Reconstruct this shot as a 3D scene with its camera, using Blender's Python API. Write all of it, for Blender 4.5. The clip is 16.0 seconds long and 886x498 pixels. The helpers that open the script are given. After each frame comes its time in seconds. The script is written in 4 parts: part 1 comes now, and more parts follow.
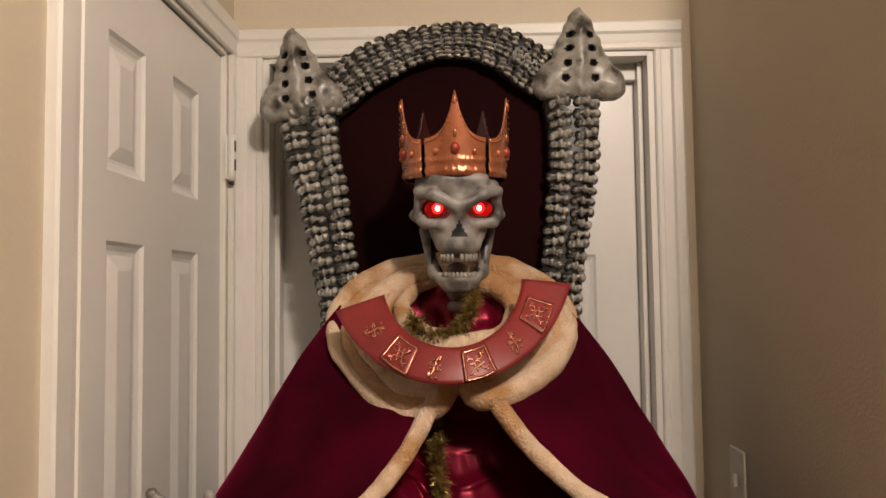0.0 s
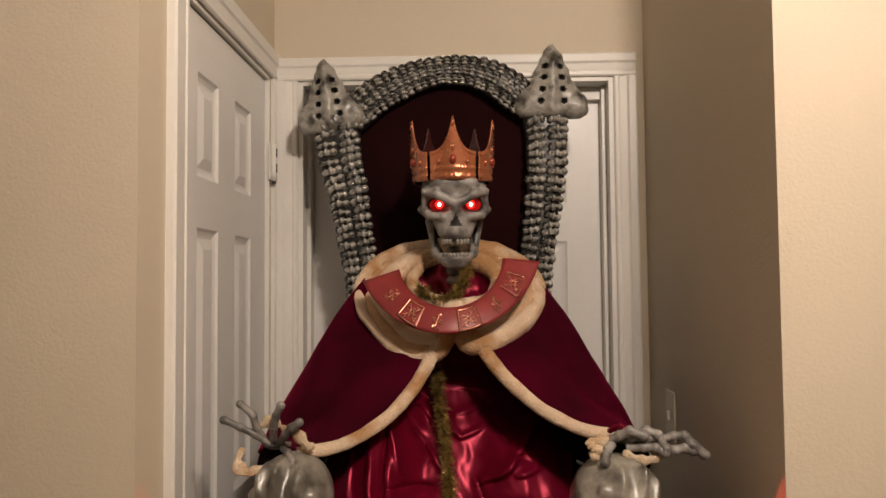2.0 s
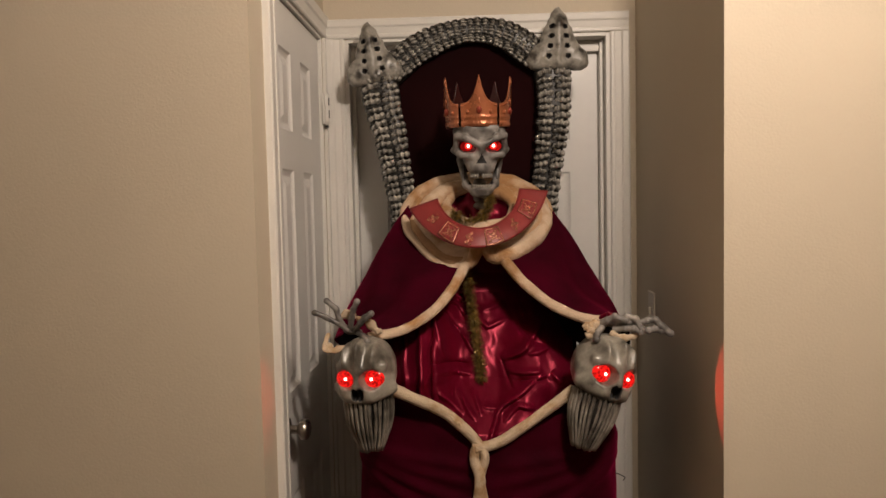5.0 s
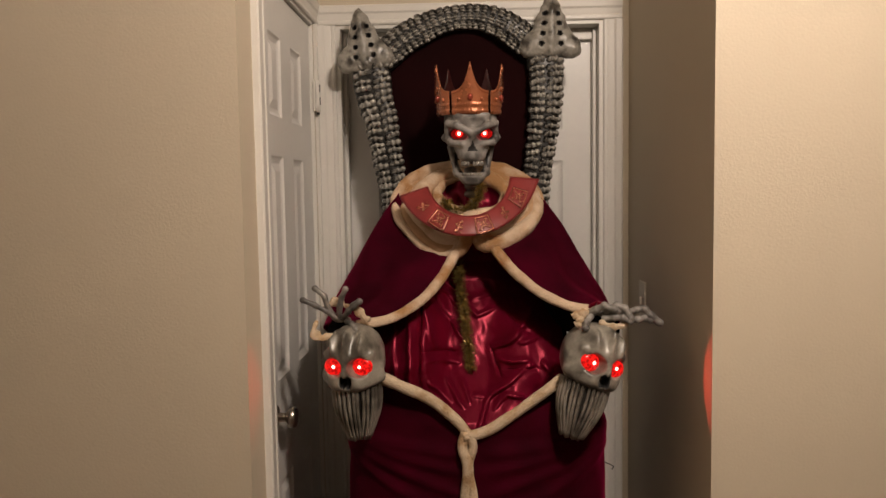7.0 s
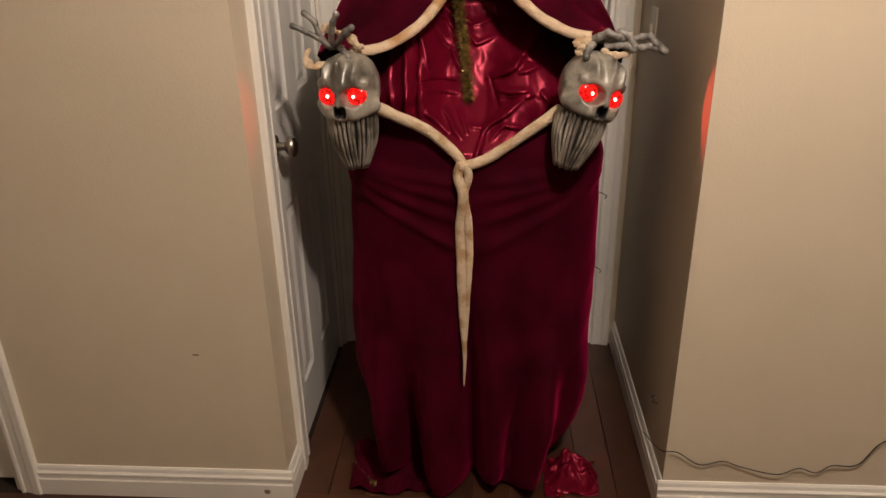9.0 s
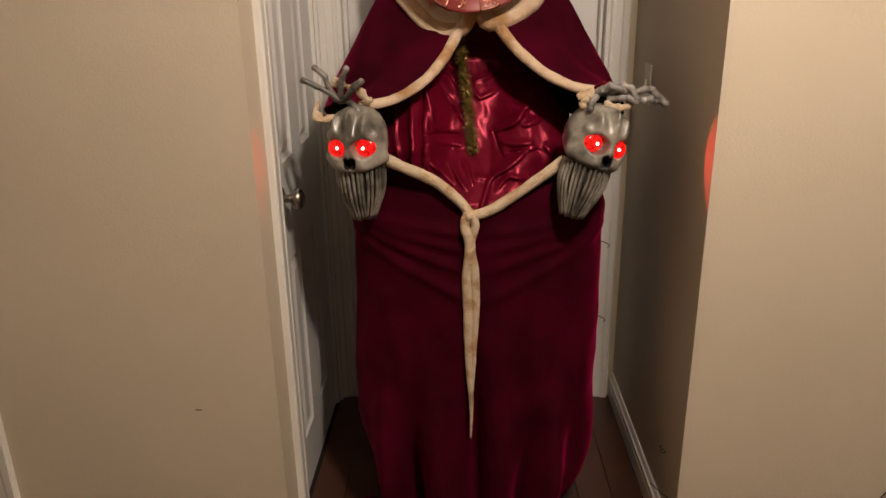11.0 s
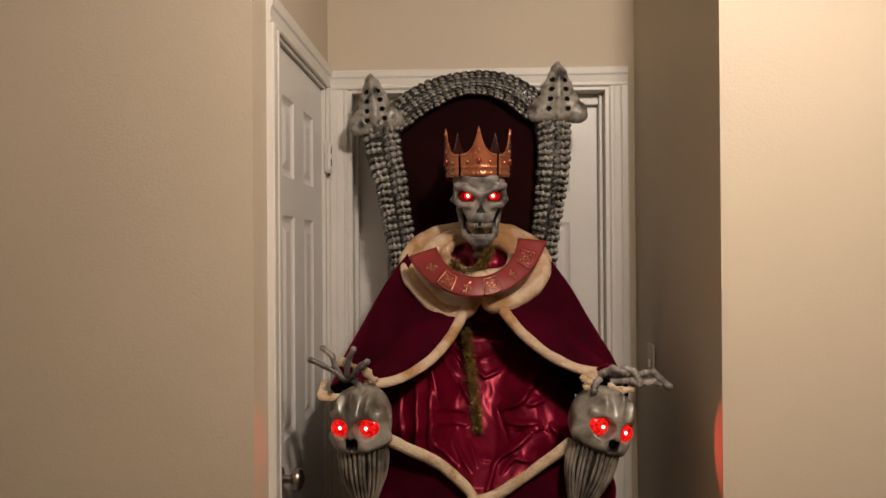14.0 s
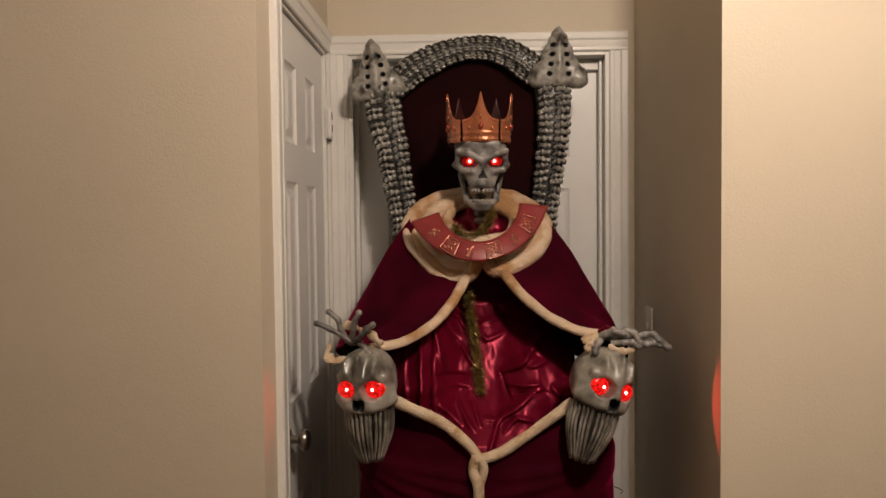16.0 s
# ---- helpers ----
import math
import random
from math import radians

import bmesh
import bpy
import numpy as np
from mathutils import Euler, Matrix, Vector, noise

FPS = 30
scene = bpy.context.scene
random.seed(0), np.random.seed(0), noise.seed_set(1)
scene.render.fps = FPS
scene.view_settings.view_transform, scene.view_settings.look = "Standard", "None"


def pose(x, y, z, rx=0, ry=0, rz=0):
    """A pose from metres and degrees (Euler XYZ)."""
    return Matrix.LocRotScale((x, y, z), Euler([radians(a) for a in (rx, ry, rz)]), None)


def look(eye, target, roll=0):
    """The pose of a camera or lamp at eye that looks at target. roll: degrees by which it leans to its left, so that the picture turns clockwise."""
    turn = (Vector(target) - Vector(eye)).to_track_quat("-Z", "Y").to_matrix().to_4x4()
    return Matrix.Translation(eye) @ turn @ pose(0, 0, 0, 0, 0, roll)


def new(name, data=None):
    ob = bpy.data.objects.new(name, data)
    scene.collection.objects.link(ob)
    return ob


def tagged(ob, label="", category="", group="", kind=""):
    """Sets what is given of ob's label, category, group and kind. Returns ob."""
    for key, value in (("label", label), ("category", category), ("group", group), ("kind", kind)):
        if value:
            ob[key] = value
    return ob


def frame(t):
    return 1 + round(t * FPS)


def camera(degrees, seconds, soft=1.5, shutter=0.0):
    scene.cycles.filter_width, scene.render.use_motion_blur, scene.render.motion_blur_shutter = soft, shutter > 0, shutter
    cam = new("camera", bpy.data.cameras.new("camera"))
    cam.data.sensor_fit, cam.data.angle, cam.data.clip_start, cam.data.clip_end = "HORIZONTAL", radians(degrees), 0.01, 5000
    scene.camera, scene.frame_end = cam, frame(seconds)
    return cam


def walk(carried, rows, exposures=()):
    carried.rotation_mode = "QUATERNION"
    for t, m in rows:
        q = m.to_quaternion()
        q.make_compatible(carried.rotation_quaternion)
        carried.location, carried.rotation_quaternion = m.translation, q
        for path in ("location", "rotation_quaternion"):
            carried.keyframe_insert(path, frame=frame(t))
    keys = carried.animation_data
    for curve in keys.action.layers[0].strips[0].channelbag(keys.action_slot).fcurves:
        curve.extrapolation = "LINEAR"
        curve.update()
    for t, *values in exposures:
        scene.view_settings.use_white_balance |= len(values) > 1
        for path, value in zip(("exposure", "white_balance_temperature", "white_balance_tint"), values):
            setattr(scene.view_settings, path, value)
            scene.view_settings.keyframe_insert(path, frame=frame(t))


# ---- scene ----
cam = camera(61.0, 16.0)
PATH = [
    (0, (0.121, -0.069, 1.516), (0.056, 1.927, 1.63), -0.7),
    (0.5, (0.105, -0.104, 1.521), (0.029, 1.886, 1.704), -0.6),
    (1, (0.094, -0.185, 1.509), (0.034, 1.808, 1.675), -0.4),
    (1.5, (0.1, -0.295, 1.489), (0.047, 1.701, 1.606), -0.4),
    (2, (0.131, -0.466, 1.483), (0.068, 1.531, 1.573), -0.5),
    (2.5, (0.134, -0.635, 1.493), (0.053, 1.363, 1.54), -0.6),
    (3, (0.094, -0.774, 1.494), (0.024, 1.225, 1.485), -1.0),
    (3.5, (0.054, -0.891, 1.486), (0.046, 1.108, 1.423), -0.9),
    (3.7, (0.061, -0.911, 1.482), (0.06, 1.088, 1.405), -0.9),
    (6, (0.089, -0.906, 1.507), (-0.047, 1.085, 1.384), -1.3),
    (6.5, (0.099, -0.904, 1.493), (-0.027, 1.09, 1.388), -0.9),
    (7, (0.096, -0.898, 1.49), (0.026, 1.096, 1.345), -0.9),
    (7.5, (0.162, -0.905, 1.482), (0.042, 1.043, 1.045), -1.6),
    (8, (0.18, -0.887, 1.472), (0.032, 0.962, 0.724), -1.5),
    (8.2, (0.184, -0.882, 1.477), (0.028, 0.94, 0.666), -1.3),
    (10.3, (0.073, -0.904, 1.47), (0.02, 0.919, 0.648), -0.8),
    (10.5, (0.089, -0.91, 1.449), (0.016, 0.934, 0.68), -1.0),
    (11, (0.074, -0.905, 1.456), (0.015, 0.978, 0.786), -0.9),
    (11.5, (0.079, -0.907, 1.481), (0.018, 1.02, 0.947), -0.8),
    (12, (0.069, -0.905, 1.481), (0.017, 1.062, 1.126), -0.2),
    (12.5, (0.078, -0.901, 1.484), (0.01, 1.088, 1.28), -0.2),
    (13, (0.088, -0.901, 1.486), (0.006, 1.096, 1.418), -0.3),
    (13.5, (0.085, -0.906, 1.49), (0.001, 1.093, 1.502), -0.2),
    (14, (0.091, -0.91, 1.496), (0.006, 1.088, 1.507), -0.4),
    (14.5, (0.087, -0.913, 1.492), (0.01, 1.085, 1.481), -0.4),
    (15, (0.078, -0.925, 1.488), (0.015, 1.074, 1.458), -0.6),
    (15.5, (0.069, -0.934, 1.488), (0.007, 1.065, 1.435), -0.7),
    (16, (0.067, -0.934, 1.489), (-0.001, 1.064, 1.414), -0.6),
]
walk(cam, [(t, look(eye, target, roll)) for t, eye, target, roll in PATH],
     [(0, 0.22), (1.0, 0.16), (1.5, 0.11), (2.5, 0.02), (3.5, -0.1), (7.0, -0.1), (7.5, 0.05), (8.0, 0.32), (10.5, 0.35), (11.0, 0.30), (11.5, 0.20), (12.5, -0.07), (14.5, -0.1), (16.0, -0.1)])

# ---- light ----
world = bpy.data.worlds.new("world")
world.use_nodes = True
world.node_tree.nodes["Background"].inputs[0].default_value = (0.05, 0.045, 0.04, 1)
world.node_tree.nodes["Background"].inputs[1].default_value = 0.02
scene.world = world


def lamp(name, kind, m, energy, colour, size=0.2):
    data = bpy.data.lights.new(name, kind)
    data.energy, data.color = energy, colour
    if kind == "AREA":
        data.shape, data.size = "DISK", size
    else:
        data.shadow_soft_size = size
    ob = new(name, data)
    ob.matrix_world = m
    return ob


lamp("ceiling_lamp_light", "POINT", pose(0.645, -0.42, 2.50), 88.0, (1.0, 0.83, 0.70), 0.09)
for eye, target, energy, angle in (((0.474, 0.765, 1.080), (0.607, 0.655, 1.075), 0.60, 84), ((-0.262, 0.770, 1.085), (-0.392, 0.700, 1.060), 0.23, 84)):
    spot = lamp("armrest_eye_light", "SPOT", look(eye, target), energy, (1.0, 0.08, 0.05), 0.004)
    spot.data.spot_size, spot.data.spot_blend = radians(angle), 0.08


# ---- materials ----
def material(name, colour, rough=0.6, metal=0.0, vary=0.12, scale=6.0, grain=60.0, bump=0.1, distance=0.001, colour2=None, sheen=0.0, coat=0.0, spread=(0.35, 0.65), sheen_tint=None, rough_vary=0.1, piece=0.0, spec=0.5):
    m = bpy.data.materials.new(name)
    m.use_nodes = True
    n, link = m.node_tree.nodes, m.node_tree.links.new
    b = n["Principled BSDF"]
    geo = n.new("ShaderNodeTexCoord")
    big, fine = n.new("ShaderNodeTexNoise"), n.new("ShaderNodeTexNoise")
    big.inputs["Scale"].default_value, big.inputs["Detail"].default_value = scale, 5
    fine.inputs["Scale"].default_value, fine.inputs["Detail"].default_value = grain, 4
    for tex in (big, fine):
        link(geo.outputs["Object"], tex.inputs["Vector"])
    ramp = n.new("ShaderNodeValToRGB")
    dark = colour2 or tuple(c * (1 - vary) for c in colour)
    light = colour if colour2 else tuple(min(1, c * (1 + vary * 0.5)) for c in colour)
    ramp.color_ramp.elements[0].color, ramp.color_ramp.elements[1].color = (*dark, 1), (*light, 1)
    ramp.color_ramp.elements[0].position, ramp.color_ramp.elements[1].position = spread
    link(big.outputs["Fac"], ramp.inputs["Fac"])
    mix = n.new("ShaderNodeMix")
    mix.data_type, mix.blend_type = "RGBA", "MULTIPLY"
    mix.inputs[0].default_value = min(1.0, vary * 2)
    grey = n.new("ShaderNodeMapRange")
    grey.inputs["To Min"].default_value, grey.inputs["To Max"].default_value = 0.7, 1.25
    link(fine.outputs["Fac"], grey.inputs["Value"])
    link(ramp.outputs["Color"], mix.inputs[6])
    link(grey.outputs["Result"], mix.inputs[7])
    last = mix.outputs[2]
    if piece:
        info, hsv, rng = n.new("ShaderNodeObjectInfo"), n.new("ShaderNodeHueSaturation"), n.new("ShaderNodeMapRange")
        rng.inputs["To Min"].default_value, rng.inputs["To Max"].default_value = 1 - piece, 1 + piece
        link(info.outputs["Random"], rng.inputs["Value"])
        link(rng.outputs["Result"], hsv.inputs["Value"])
        link(last, hsv.inputs["Color"])
        last = hsv.outputs["Color"]
    link(last, b.inputs["Base Color"])
    rr = n.new("ShaderNodeMapRange")
    rr.inputs["To Min"].default_value, rr.inputs["To Max"].default_value = max(0.03, rough - rough_vary), min(1, rough + rough_vary)
    link(big.outputs["Fac"], rr.inputs["Value"])
    link(rr.outputs["Result"], b.inputs["Roughness"])
    b.inputs["Metallic"].default_value = metal
    b.inputs["Specular IOR Level"].default_value = spec
    b.inputs["Sheen Weight"].default_value = sheen
    b.inputs["Sheen Roughness"].default_value = 0.4
    if sheen_tint:
        b.inputs["Sheen Tint"].default_value = (*sheen_tint, 1)
    b.inputs["Coat Weight"].default_value = coat
    b.inputs["Coat Roughness"].default_value = 0.25
    if bump:
        bp = n.new("ShaderNodeBump")
        bp.inputs["Strength"].default_value, bp.inputs["Distance"].default_value = bump, distance
        link(fine.outputs["Fac"], bp.inputs["Height"])
        link(bp.outputs["Normal"], b.inputs["Normal"])
    return m


def emitter(name, colour, strength):
    m = bpy.data.materials.new(name)
    m.use_nodes = True
    b = m.node_tree.nodes["Principled BSDF"]
    b.inputs["Base Color"].default_value = (*[c * 0.4 for c in colour], 1)
    b.inputs["Roughness"].default_value = 0.15
    b.inputs["Emission Color"].default_value = (*colour, 1)
    b.inputs["Emission Strength"].default_value = strength
    return m


WALL = material("wall_paint", (0.582, 0.510, 0.392), 0.62, vary=0.04, scale=1.6, grain=170, bump=0.35, distance=0.0022)
CEIL = material("ceiling_paint", (0.62, 0.59, 0.53), 0.8, vary=0.04, grain=120, bump=0.4, distance=0.002)
WHITE = material("white_gloss_paint", (0.76, 0.74, 0.69), 0.38, vary=0.05, scale=3, grain=40, bump=0.06, distance=0.0006)
DOOR = material("white_door_paint", (0.74, 0.73, 0.70), 0.36, vary=0.05, scale=3, grain=45, bump=0.08, distance=0.0006)
WOOD = material("dark_wood_floor", (0.060, 0.023, 0.012), 0.34, vary=0.3, scale=9, grain=60, bump=0.1, distance=0.0008, piece=0.25)
GAP = material("floor_gap", (0.012, 0.006, 0.004), 0.8, vary=0.1)
NICKEL = material("brushed_nickel", (0.42, 0.38, 0.33), 0.28, metal=1.0, vary=0.1, bump=0.03)
PLATE = material("switch_plastic", (0.62, 0.56, 0.46), 0.35, vary=0.03, bump=0.02)
BONE = material("grey_bone_paint", (0.29, 0.27, 0.25), 0.45, vary=0.4, scale=24, grain=150, bump=0.4, distance=0.0014, colour2=(0.085, 0.078, 0.072), spread=(0.38, 0.60), coat=0.03)
FRAME = material("grey_throne_plastic", (0.33, 0.315, 0.28), 0.28, vary=0.5, scale=40, grain=160, bump=0.25, distance=0.001, colour2=(0.016, 0.015, 0.013), spread=(0.45, 0.58), coat=0.3, piece=0.3)
WASH = material("black_wash_gap_plastic", (0.018, 0.017, 0.015), 0.4, vary=0.4, scale=30, grain=120, bump=0.3, coat=0.1)
FINIAL = material("mottled_finial_plastic", (0.31, 0.295, 0.26), 0.36, vary=0.4, scale=26, grain=150, bump=0.5, distance=0.0016, colour2=(0.045, 0.040, 0.034), spread=(0.36, 0.54), coat=0.2)
SKULL = material("grey_skull_plastic", (0.285, 0.262, 0.222), 0.32, vary=0.35, scale=17, grain=140, bump=0.4, distance=0.0014, colour2=(0.070, 0.062, 0.050), spread=(0.36, 0.58), coat=0.2)
# Black for recesses and slots: their shade is put into the colour.
PIT = material("recess_shade_black", (0.012, 0.011, 0.011), 0.55, vary=0.2, bump=0.1)
TOOTH = material("tooth_paint", (0.24, 0.22, 0.19), 0.35, vary=0.3, scale=60, grain=120, bump=0.1)
PANEL = material("dark_maroon_cloth", (0.013, 0.0022, 0.0026), 0.95, vary=0.2, scale=5, grain=300, bump=0.3, distance=0.0006, spec=0.08)
VELVET = material("crimson_velvet", (0.043, 0.0004, 0.0066), 0.85, vary=0.4, scale=7, grain=260, bump=0.25, distance=0.0008, sheen=0.50, sheen_tint=(0.44, 0.004, 0.07), spec=0.05)
SATIN = material("crimson_satin", (0.175, 0.0024, 0.020), 0.36, metal=0.45, vary=0.2, scale=9, grain=260, bump=0.10, distance=0.0004, rough_vary=0.05, spec=0.25)
FUR = material("cream_plush", (0.63, 0.48, 0.345), 0.9, vary=0.2, scale=9, grain=210, bump=0.9, distance=0.004, colour2=(0.40, 0.22, 0.10), spread=(0.38, 0.52), sheen=0.2, sheen_tint=(1, 0.9, 0.7), spec=0.08)
TAN = material("tan_plush", (0.50, 0.32, 0.185), 0.9, vary=0.2, scale=16, grain=210, bump=0.9, distance=0.004, sheen=0.2, sheen_tint=(1, 0.9, 0.7), spec=0.08)
PLUSH = material("pale_plush", (0.60, 0.475, 0.34), 0.9, vary=0.2, scale=24, grain=220, bump=0.9, distance=0.004, colour2=(0.42, 0.27, 0.145), spread=(0.36, 0.54), sheen=0.2, sheen_tint=(1, 0.9, 0.7), spec=0.08)
VINYL = material("red_vinyl", (0.215, 0.022, 0.022), 0.42, vary=0.12, scale=20, grain=140, bump=0.12, distance=0.0006)
BRONZE = material("bronze_relief", (0.66, 0.30, 0.20), 0.24, metal=0.8, vary=0.3, scale=120, grain=260, bump=0.2)
COPPER = material("copper_crown_plastic", (0.50, 0.17, 0.075), 0.28, metal=0.55, vary=0.2, scale=14, grain=120, bump=0.15, distance=0.0006, coat=0.3)
# Dark red that paints the shade and red reflection inside the crown.
INSIDE = material("crown_inside_shade", (0.035, 0.004, 0.004), 0.3, vary=0.2, bump=0.05)
JEWEL = material("red_crown_jewel", (0.33, 0.06, 0.035), 0.2, metal=0.3, vary=0.2, bump=0.02)
GOLD = material("gold_tinsel", (0.52, 0.38, 0.13), 0.3, metal=0.8, vary=0.4, scale=90, grain=300, bump=0.1, colour2=(0.14, 0.10, 0.03))
BLACK = material("black_cloth", (0.005, 0.0045, 0.0045), 0.95, vary=0.2, grain=200, bump=0.2, spec=0.05)
WIRE = material("black_wire_rubber", (0.02, 0.018, 0.016), 0.5, vary=0.2, bump=0.05)
LENS = emitter("red_lens", (1.0, 0.010, 0.008), 0.75)
cells, stops = LENS.node_tree.nodes.new("ShaderNodeTexVoronoi"), LENS.node_tree.nodes.new("ShaderNodeMapRange")
cells.inputs["Scale"].default_value = 6.5
stops.inputs["From Min"].default_value, stops.inputs["From Max"].default_value = 0.12, 0.75
stops.inputs["To Min"].default_value, stops.inputs["To Max"].default_value = 0.20, 1.1
LENS.node_tree.links.new(cells.outputs["Distance"], stops.inputs["Value"])
LENS.node_tree.links.new(stops.outputs["Result"], LENS.node_tree.nodes["Principled BSDF"].inputs["Emission Strength"])
LENS.node_tree.nodes["Principled BSDF"].inputs["Base Color"].default_value = (0.12, 0.001, 0.001, 1)
LED = emitter("red_led_core", (1.0, 0.42, 0.34), 6.0)
# Two emissive reds that paint the halo of the LEDs, dim and bright.
HALO = emitter("dim_red_socket_halo", (1.0, 0.006, 0.006), 0.13)
GLOW = emitter("red_led_halo", (1.0, 0.02, 0.014), 2.0)


# ---- mesh helpers ----
def part(name, bm, mats, parent=None, label="", smooth=False, m=None, angle=None):
    me = bpy.data.meshes.new(name)
    bmesh.ops.recalc_face_normals(bm, faces=bm.faces) if angle != -1 else None
    if smooth:
        for f in bm.faces:
            f.smooth = True
    bm.to_mesh(me)
    bm.free()
    for mat in mats if isinstance(mats, (list, tuple)) else (mats,):
        me.materials.append(mat)
    ob = new(name, me)
    if m is not None:
        ob.matrix_world = m
    if parent:
        ob.parent = parent
    return tagged(ob, label)


def thing(name, label, category, at=(0, 0, 0), group="", kind=""):
    ob = new(name)
    ob.location = at
    bpy.context.view_layer.update()
    return tagged(ob, label, category, group, kind)


def box(bm, lo, hi, bevel=0.0, mat=0, seg=1):
    made = bmesh.ops.create_cube(bm, size=1)["verts"]
    for v in made:
        v.co = Vector([lo[i] + (v.co[i] + 0.5) * (hi[i] - lo[i]) for i in range(3)])
    faces = {f for v in made for f in v.link_faces}
    for f in faces:
        f.material_index = mat
    if bevel:
        bmesh.ops.bevel(bm, geom=list({e for f in faces for e in f.edges}), offset=bevel, segments=seg, affect="EDGES", profile=0.5)


def spline(points, n):
    """n + 1 points on a smooth curve through the points given."""
    p = [np.array(q, float) for q in points]
    p = [2 * p[0] - p[1]] + p + [2 * p[-1] - p[-2]]
    out, parts = [], len(p) - 3
    for i in range(n + 1):
        s = min(i / n * parts, parts - 1e-6)
        k, t = int(s), s - int(s)
        a, b, c, d = p[k:k + 4]
        out.append(0.5 * (2 * b + (c - a) * t + (2 * a - 5 * b + 4 * c - d) * t * t + (3 * b - a - 3 * c + d) * t ** 3))
    return out


def tube(bm, points, radius, n=24, ring=10, mat=0, flat=1.0, smooth_path=True, wobble=0.0, seed=0):
    """A closed tube along a smooth path; radius: a number or a function of 0..1; flat: how thick it is in y."""
    path = spline(points, n) if smooth_path else [np.array(q, float) for q in points]
    n = len(path) - 1
    rings, side = [], None
    for i, p in enumerate(path):
        d = path[min(i + 1, n)] - path[max(i - 1, 0)]
        d = d / (np.linalg.norm(d) + 1e-9)
        if side is None:
            side = np.cross(d, (0.0, 1.0, 0.02))
        side = side - d * side.dot(d)
        side = side / (np.linalg.norm(side) + 1e-9)
        up = np.cross(d, side)
        r = radius(i / n) if callable(radius) else radius
        row = []
        for k in range(ring):
            a = 2 * math.pi * k / ring
            q = p + side * math.cos(a) * r + up * math.sin(a) * r * flat
            if wobble:
                w = noise.noise(Vector((q * 22 + seed).tolist())) + 0.5 * noise.noise(Vector((q * 60 + seed).tolist()))
                q = q + (q - p) * wobble * w
            row.append(bm.verts.new(q.tolist()))
        rings.append(row)
    made = []
    for a, b in zip(rings, rings[1:]):
        for k in range(ring):
            made.append(bm.faces.new((a[k], a[(k + 1) % ring], b[(k + 1) % ring], b[k])))
    made += [bm.faces.new(rings[0][::-1]), bm.faces.new(rings[-1])]
    for f in made:
        f.material_index, f.smooth = mat, True


def sheet(bm, fn, nu, nv, thick=0.0, mat=0, closed=False):
    """A surface fn(u, v) over 0..1 squares, with a thickness behind it."""
    grid = [[Vector(fn(i / nu, j / nv)) for j in range(nv + 1)] for i in range(nu + (0 if closed else 1))]
    rows = [[bm.verts.new(p) for p in row] for row in grid]
    n = len(rows)
    faces = []
    for i in range(n if closed else n - 1):
        for j in range(nv):
            a, b = rows[i], rows[(i + 1) % n]
            faces.append(bm.faces.new((a[j], b[j], b[j + 1], a[j + 1])))
    for f in faces:
        f.material_index, f.smooth = mat, True
    if thick:
        bm.normal_update()
        bmesh.ops.solidify(bm, geom=faces, thickness=thick)


def blob(bm, at, size, mat=0, u=10, v=7, m=None):
    made = bmesh.ops.create_uvsphere(bm, u_segments=u, v_segments=v, radius=1, matrix=Matrix.Translation(at) @ (m or Matrix()) @ Matrix.Diagonal((*size, 1)))["verts"]
    for f in {f for q in made for f in q.link_faces}:
        f.material_index, f.smooth = mat, True


def carve(field, lo, hi, step):
    """The surface where field(x, y, z) is 0, as vertices and quads (inside is negative)."""
    axes = [np.arange(lo[i], hi[i] + step, step) for i in range(3)]
    g = np.meshgrid(*axes, indexing="ij")
    v = field(*g)
    inside = v < 0
    total = np.zeros([s - 1 for s in v.shape] + [3])
    count = np.zeros([s - 1 for s in v.shape])
    shape = v.shape
    corner = [(i, j, k) for i in (0, 1) for j in (0, 1) for k in (0, 1)]
    part_of = lambda c: tuple(slice(c[i], shape[i] - 1 + c[i]) for i in range(3))
    for a in corner:
        for axis in range(3):
            if a[axis]:
                continue
            b = tuple(a[i] + (i == axis) for i in range(3))
            va, vb = v[part_of(a)], v[part_of(b)]
            cross = (va < 0) != (vb < 0)
            t = np.where(cross, va / np.where(cross, va - vb, 1), 0)
            for i in range(3):
                total[..., i] += np.where(cross, a[i] + (t if i == axis else 0), 0)
            count += cross
    live = count > 0
    index = -np.ones(live.shape, int)
    index[live] = np.arange(live.sum())
    cells = np.argwhere(live)
    verts = np.array(lo) + (cells + total[live] / count[live][:, None]) * step
    quads = []
    for axis in range(3):
        o1, o2 = [i for i in range(3) if i != axis]
        lo_s, hi_s = [slice(None)] * 3, [slice(None)] * 3
        lo_s[axis], hi_s[axis] = slice(0, -1), slice(1, None)
        edge = inside[tuple(lo_s)] != inside[tuple(hi_s)]
        for e in np.argwhere(edge):
            if e[o1] < 1 or e[o2] < 1 or e[o1] > index.shape[o1] - 1 or e[o2] > index.shape[o2] - 1:
                continue
            q = []
            for d1, d2 in ((1, 1), (0, 1), (0, 0), (1, 0)):
                c = list(e)
                c[o1] -= d1
                c[o2] -= d2
                q.append(index[tuple(c)])
            if min(q) < 0:
                continue
            up = inside[tuple(e)]
            quads.append(q if up == (axis != 1) else q[::-1])
    return verts, quads


